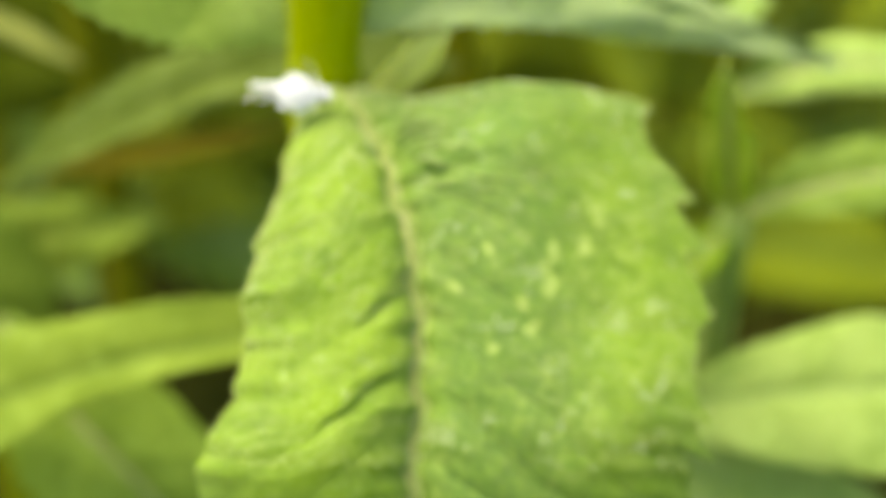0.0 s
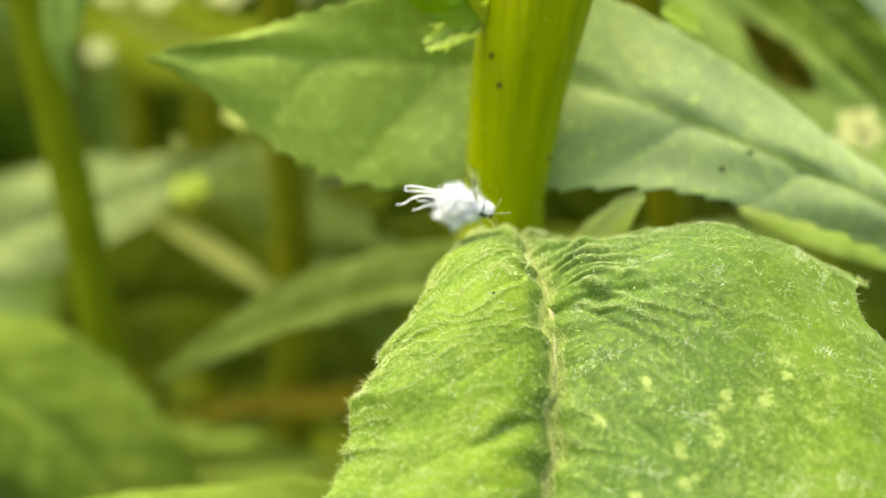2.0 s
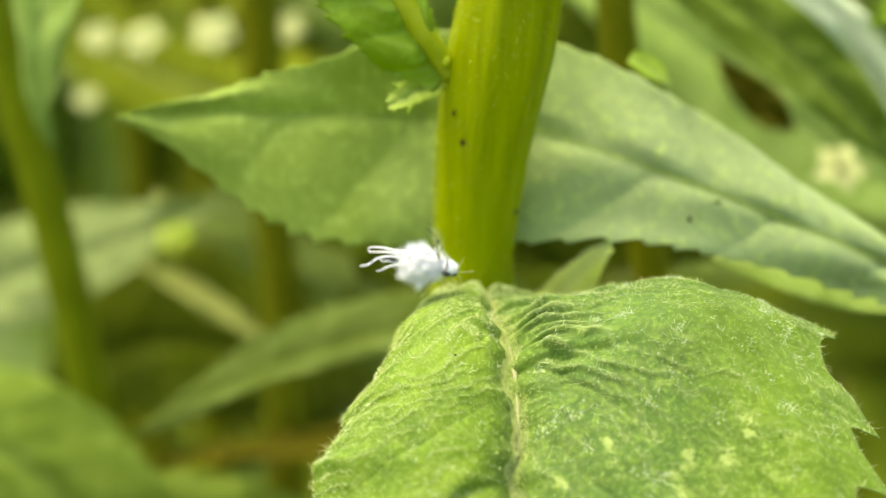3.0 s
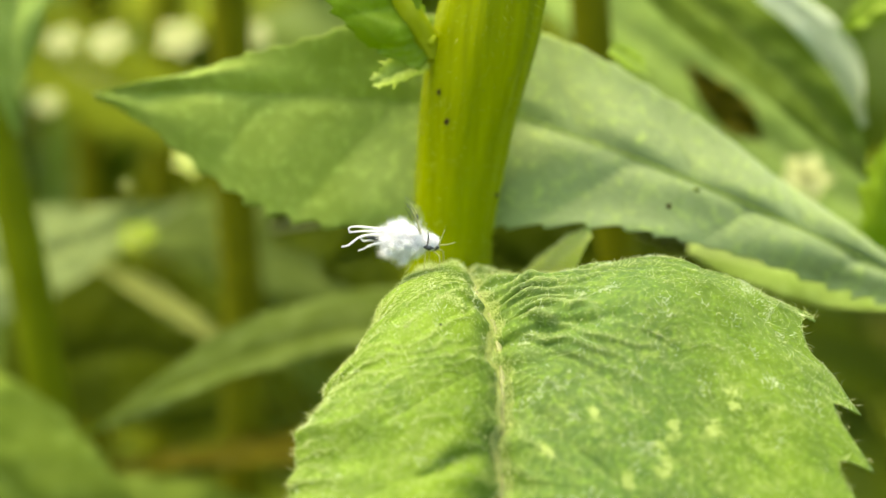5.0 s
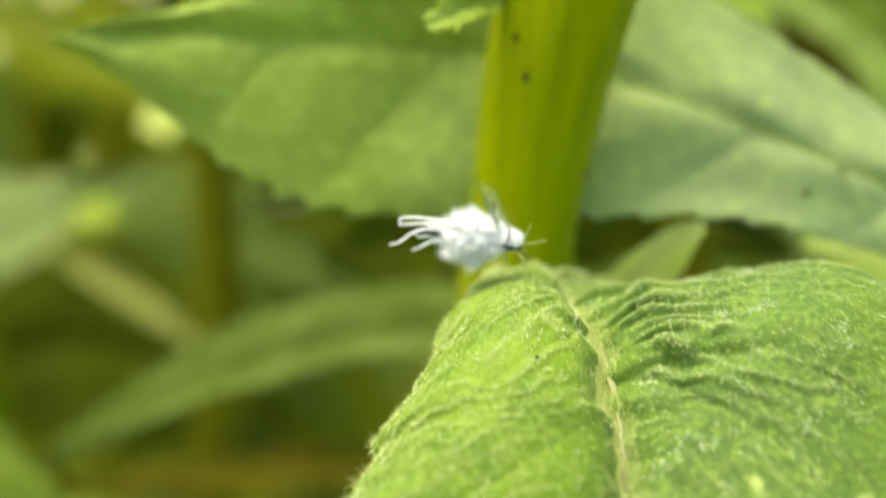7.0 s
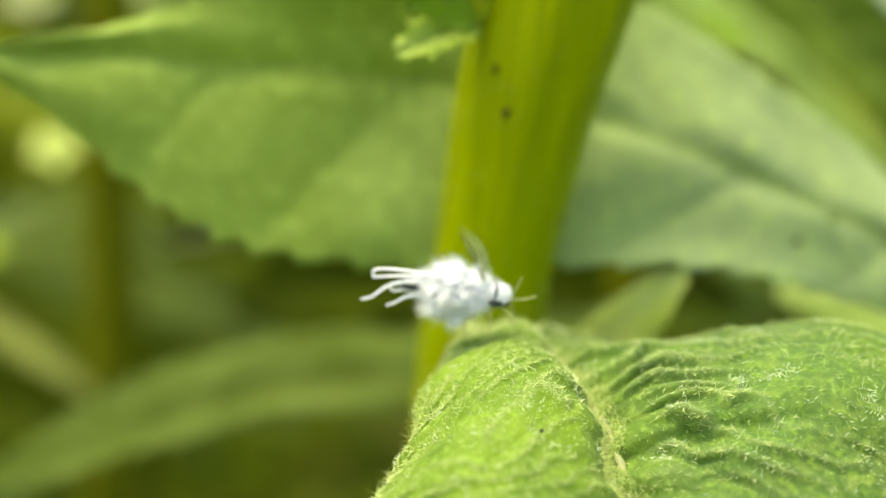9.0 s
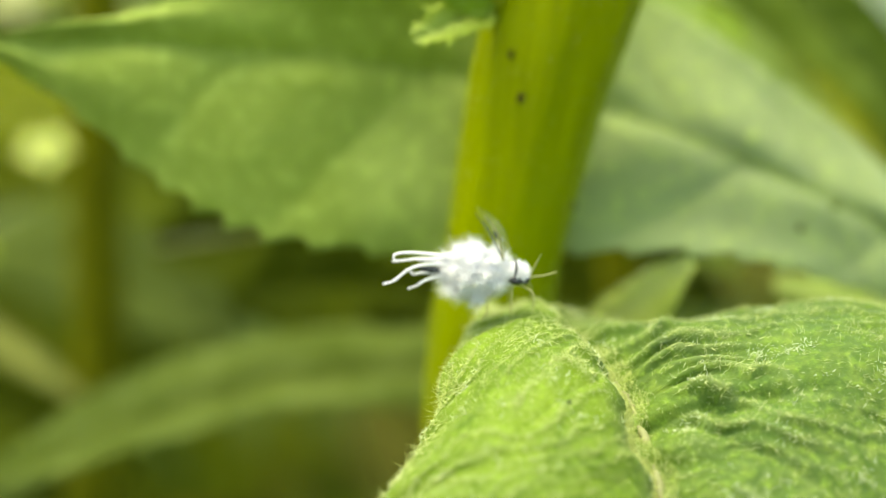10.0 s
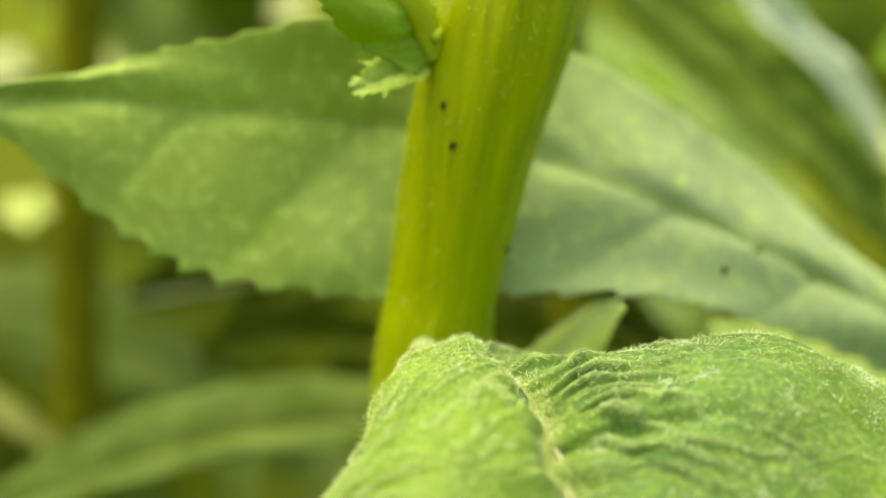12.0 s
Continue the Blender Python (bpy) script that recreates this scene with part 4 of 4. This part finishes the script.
def aphid():
    """Built round its feet: x ahead, z up, in centimetres."""
    rng = np.random.default_rng(31)
    ob = thing("woolly_aphid", (0, 0, 0), "white woolly winged aphid with waxy tail threads", "insect")
    part("abdomen", *lump((-0.09, 0, 0.09), (0.088, 0.056, 0.056), 14, 0.06, 1), M_WAX, ob)
    part("abdomen_tip", *lump((-0.235, 0.006, 0.08), (0.045, 0.012, 0.011), 8, 0.08, 8), M_BODY, ob, "dark grey tip of the abdomen")
    # wax wool: fine, short, in all directions
    n = 15000
    d = unit(rng.normal(size=(n, 3)))
    root = np.array([-0.09, 0, 0.09]) + d * np.array([0.086, 0.054, 0.054])
    part("wax_wool", *hairs(root, d, 0.036, 0.0008, (-0.45, 0, 0.0), 2, 0.7), M_WAX, ob, "fluffy white wax wool")["kind"] = "stuff"
    # ragged locks of wool, each drawn to a point; longest on the back, the rump and the belly's end
    locks, each = 170, 110
    c = unit(rng.normal(size=(locks, 3)) * np.array([1.0, 1.0, 1.15]) + np.array([-0.3, 0, 0]))
    long = 0.018 + 0.05 * rng.random((locks, 1)) ** 1.6
    long = np.where(np.abs(c[:, 2:]) > 0.55, long * 1.15, long)
    spikes = unit(np.array([(-0.5, -0.1, 0.85), (-0.85, -0.2, 0.6), (-0.2, 0.1, 1.0), (0.1, -0.1, 1.0), (-0.8, -0.1, -0.55), (-0.5, -0.2, -0.85), (-0.25, 0.0, -1.0), (0.2, -0.1, -0.9), (-0.9, 0.2, 0.3), (-0.95, -0.2, 0.05), (-0.9, -0.1, -0.25)]))
    c, long = np.vstack([c, spikes]), np.vstack([long, np.full((len(spikes), 1), 0.058)])
    c, ln = np.repeat(c, each, 0), np.repeat(long, each, 0)
    d = unit(c + 0.22 * rng.normal(size=c.shape))
    root = np.array([-0.09, 0, 0.09]) + d * np.array([0.084, 0.054, 0.056])
    part("tufted_wool", *hairs(root, 2.1 * c - 1.2 * d + np.array([-0.45, 0, 0.0]), ln, 0.0009, (0, 0, 0), 12, 0.14), M_WAX, ob, "ragged white wax tufts")["kind"] = "stuff"
    part("thorax", *lump((0.03, 0, 0.11), (0.04, 0.037, 0.034), 10, 0.05, 3), M_WAX, ob)
    n = 1400
    d = unit(rng.normal(size=(n, 3)))
    part("thorax_wool", *hairs(np.array([0.03, 0, 0.11]) + d * np.array([0.039, 0.036, 0.033]), d, 0.014, 0.0009, (-0.4, 0, 0.2), 6, 0.5), M_WAX, ob)["kind"] = "stuff"
    part("thorax_plate", *lump((0.028, -0.028, 0.09), (0.022, 0.016, 0.013), 8, 0.1, 4), M_BODY, ob, "dark grey thorax plate")
    part("collar", *tube([(0.02, -0.036, 0.1), (0.023, -0.036, 0.122), (0.02, -0.028, 0.146), (0.012, -0.016, 0.158)], [0.003, 0.0042, 0.0036, 0.002], 6), M_BODY, ob)
    part("head", *lump((0.057, 0, 0.093), (0.017, 0.021, 0.018), 8, 0.04, 5), M_BODY, ob, "dark grey head")
    for s in (-1, 1):
        part("eye", *lump((0.062, s * 0.019, 0.092), (0.007, 0.005, 0.007), 6, 0, 6), M_BLACK, ob)
    for bend, tip in (((0.084, -0.02, 0.155), (0.092, -0.028, 0.188)), ((0.112, -0.022, 0.118), (0.152, -0.026, 0.137))):
        part("antenna", *tube([(0.07, -0.01, 0.104), bend, tip], [0.0028, 0.0026, 0.0018], 6), M_LEG, ob)
    for s in (-1, 1):  # fore, middle and hind legs
        fore = [(0.05, s * 0.02, 0.075), (0.084, s * 0.045, 0.064), (0.092, s * 0.052, 0.035), (0.094, s * 0.055, 0.0)]
        middle = [(0.018, s * 0.025, 0.07), (0.02, s * 0.05, 0.045), (0.026, s * 0.06, -0.012)]
        hind = [(-0.02, s * 0.025, 0.06), (-0.05, s * 0.055, 0.02), (-0.05, s * 0.062, -0.02), (-0.066, s * 0.066, -0.04)]
        for line in (fore, middle, hind):
            part("leg", *tube(line, [0.0036] + [0.0028] * (len(line) - 2) + [0.0018], 6), M_LEG, ob)
    for s in (-1, 1):
        base, tip = np.array((-0.02, s * 0.014, 0.145)), np.array((-0.115 - 0.012 * s, s * 0.05, 0.292))
        v, f, m, g, _ = blade([base, base * 0.5 + tip * 0.5 + (0.004, s * 0.01, 0.0), tip], (0.3, -1, 0.1), (0.004, 0.03, 0.04, 0.032, 0.003), (0.003, 0.012, 0.014, 0.01, 0.002),
                              (2, 2), (6, 6), (2, 2), (6, 6), nu=18, nv=6, tooth=0, relief=0, ripple=0.003, thick=0.0006, groove=0)
        w = part("wing", v, f, M_WING, ob, "clear thin wing")
        part("leading_vein", *tube([base, base * 0.5 + tip * 0.5 + (0.014, s * 0.008, 0.004), base * 0.15 + tip * 0.85 + (0.012, 0, 0)], [0.0042, 0.0036, 0.0016], 5), M_LEG, w, "straw-coloured leading edge vein")
        part("wing_vein", *tube([base, base * 0.45 + tip * 0.55 + (-0.006, s * 0.008, 0.0), base * 0.1 + tip * 0.9 + (-0.012, 0, -0.006)], [0.002, 0.0015, 0.0008], 5), M_BODY, w, "dark cross vein")
        part("wing_mark", *tube([base * 0.62 + tip * 0.38 + (0.012, s * 0.004, 0.003), base * 0.5 + tip * 0.5 + (0.0145, s * 0.006, 0.004)], [0.0045, 0.0045], 5), M_BODY, w, "dark fleck on the wing edge")
    for k, (flat, y) in enumerate(WAX_THREADS):
        line = [(x, y * (0.3 + 0.9 * i / len(flat)), z) for i, (x, z) in enumerate(flat)]
        part("wax_thread", *tube(line, [0.0065, 0.006, 0.0055, 0.0048, 0.004, 0.003], 7, 52, rough=0.1, seed=k), M_WAX, ob)
    return ob


bug = aphid()


def motions():
    def at(x, y, z, rx=0, ry=0, rz=0):
        return pose(x * CM, y * CM, z * CM, rx, ry, rz)

    walk(bug, [(0.0, at(-0.045, 0, -0.08, 0, 9, 0)), (2.7, at(-0.045, 0, -0.08, 0, 9, 0)), (4.4, at(-0.045, 0, -0.08, 0, 3, 0)), (6.0, at(-0.045, 0, -0.08, 0, 3, 0)), (9.5, at(-0.045, 0, -0.08, 0, 3, 0)), (10.2, at(-0.045, 0, -0.08, 0, 0, 3)), (10.9, at(-0.05, 0, -0.08, 0, 0, 8)),
               (11.3, at(-0.055, 0, -0.078, 0, 2, 14)), (11.6, at(-0.055, 0, -0.078, 0, 2, 14)), (11.7, at(0.31, 0.0, 0.27, 0, -35, 10)), (11.8, at(1.1, 0.1, 1.3, 0, -45, 10)), (12.0, at(2.6, 0.3, 3.2, 0, -45, 10))])


motions()
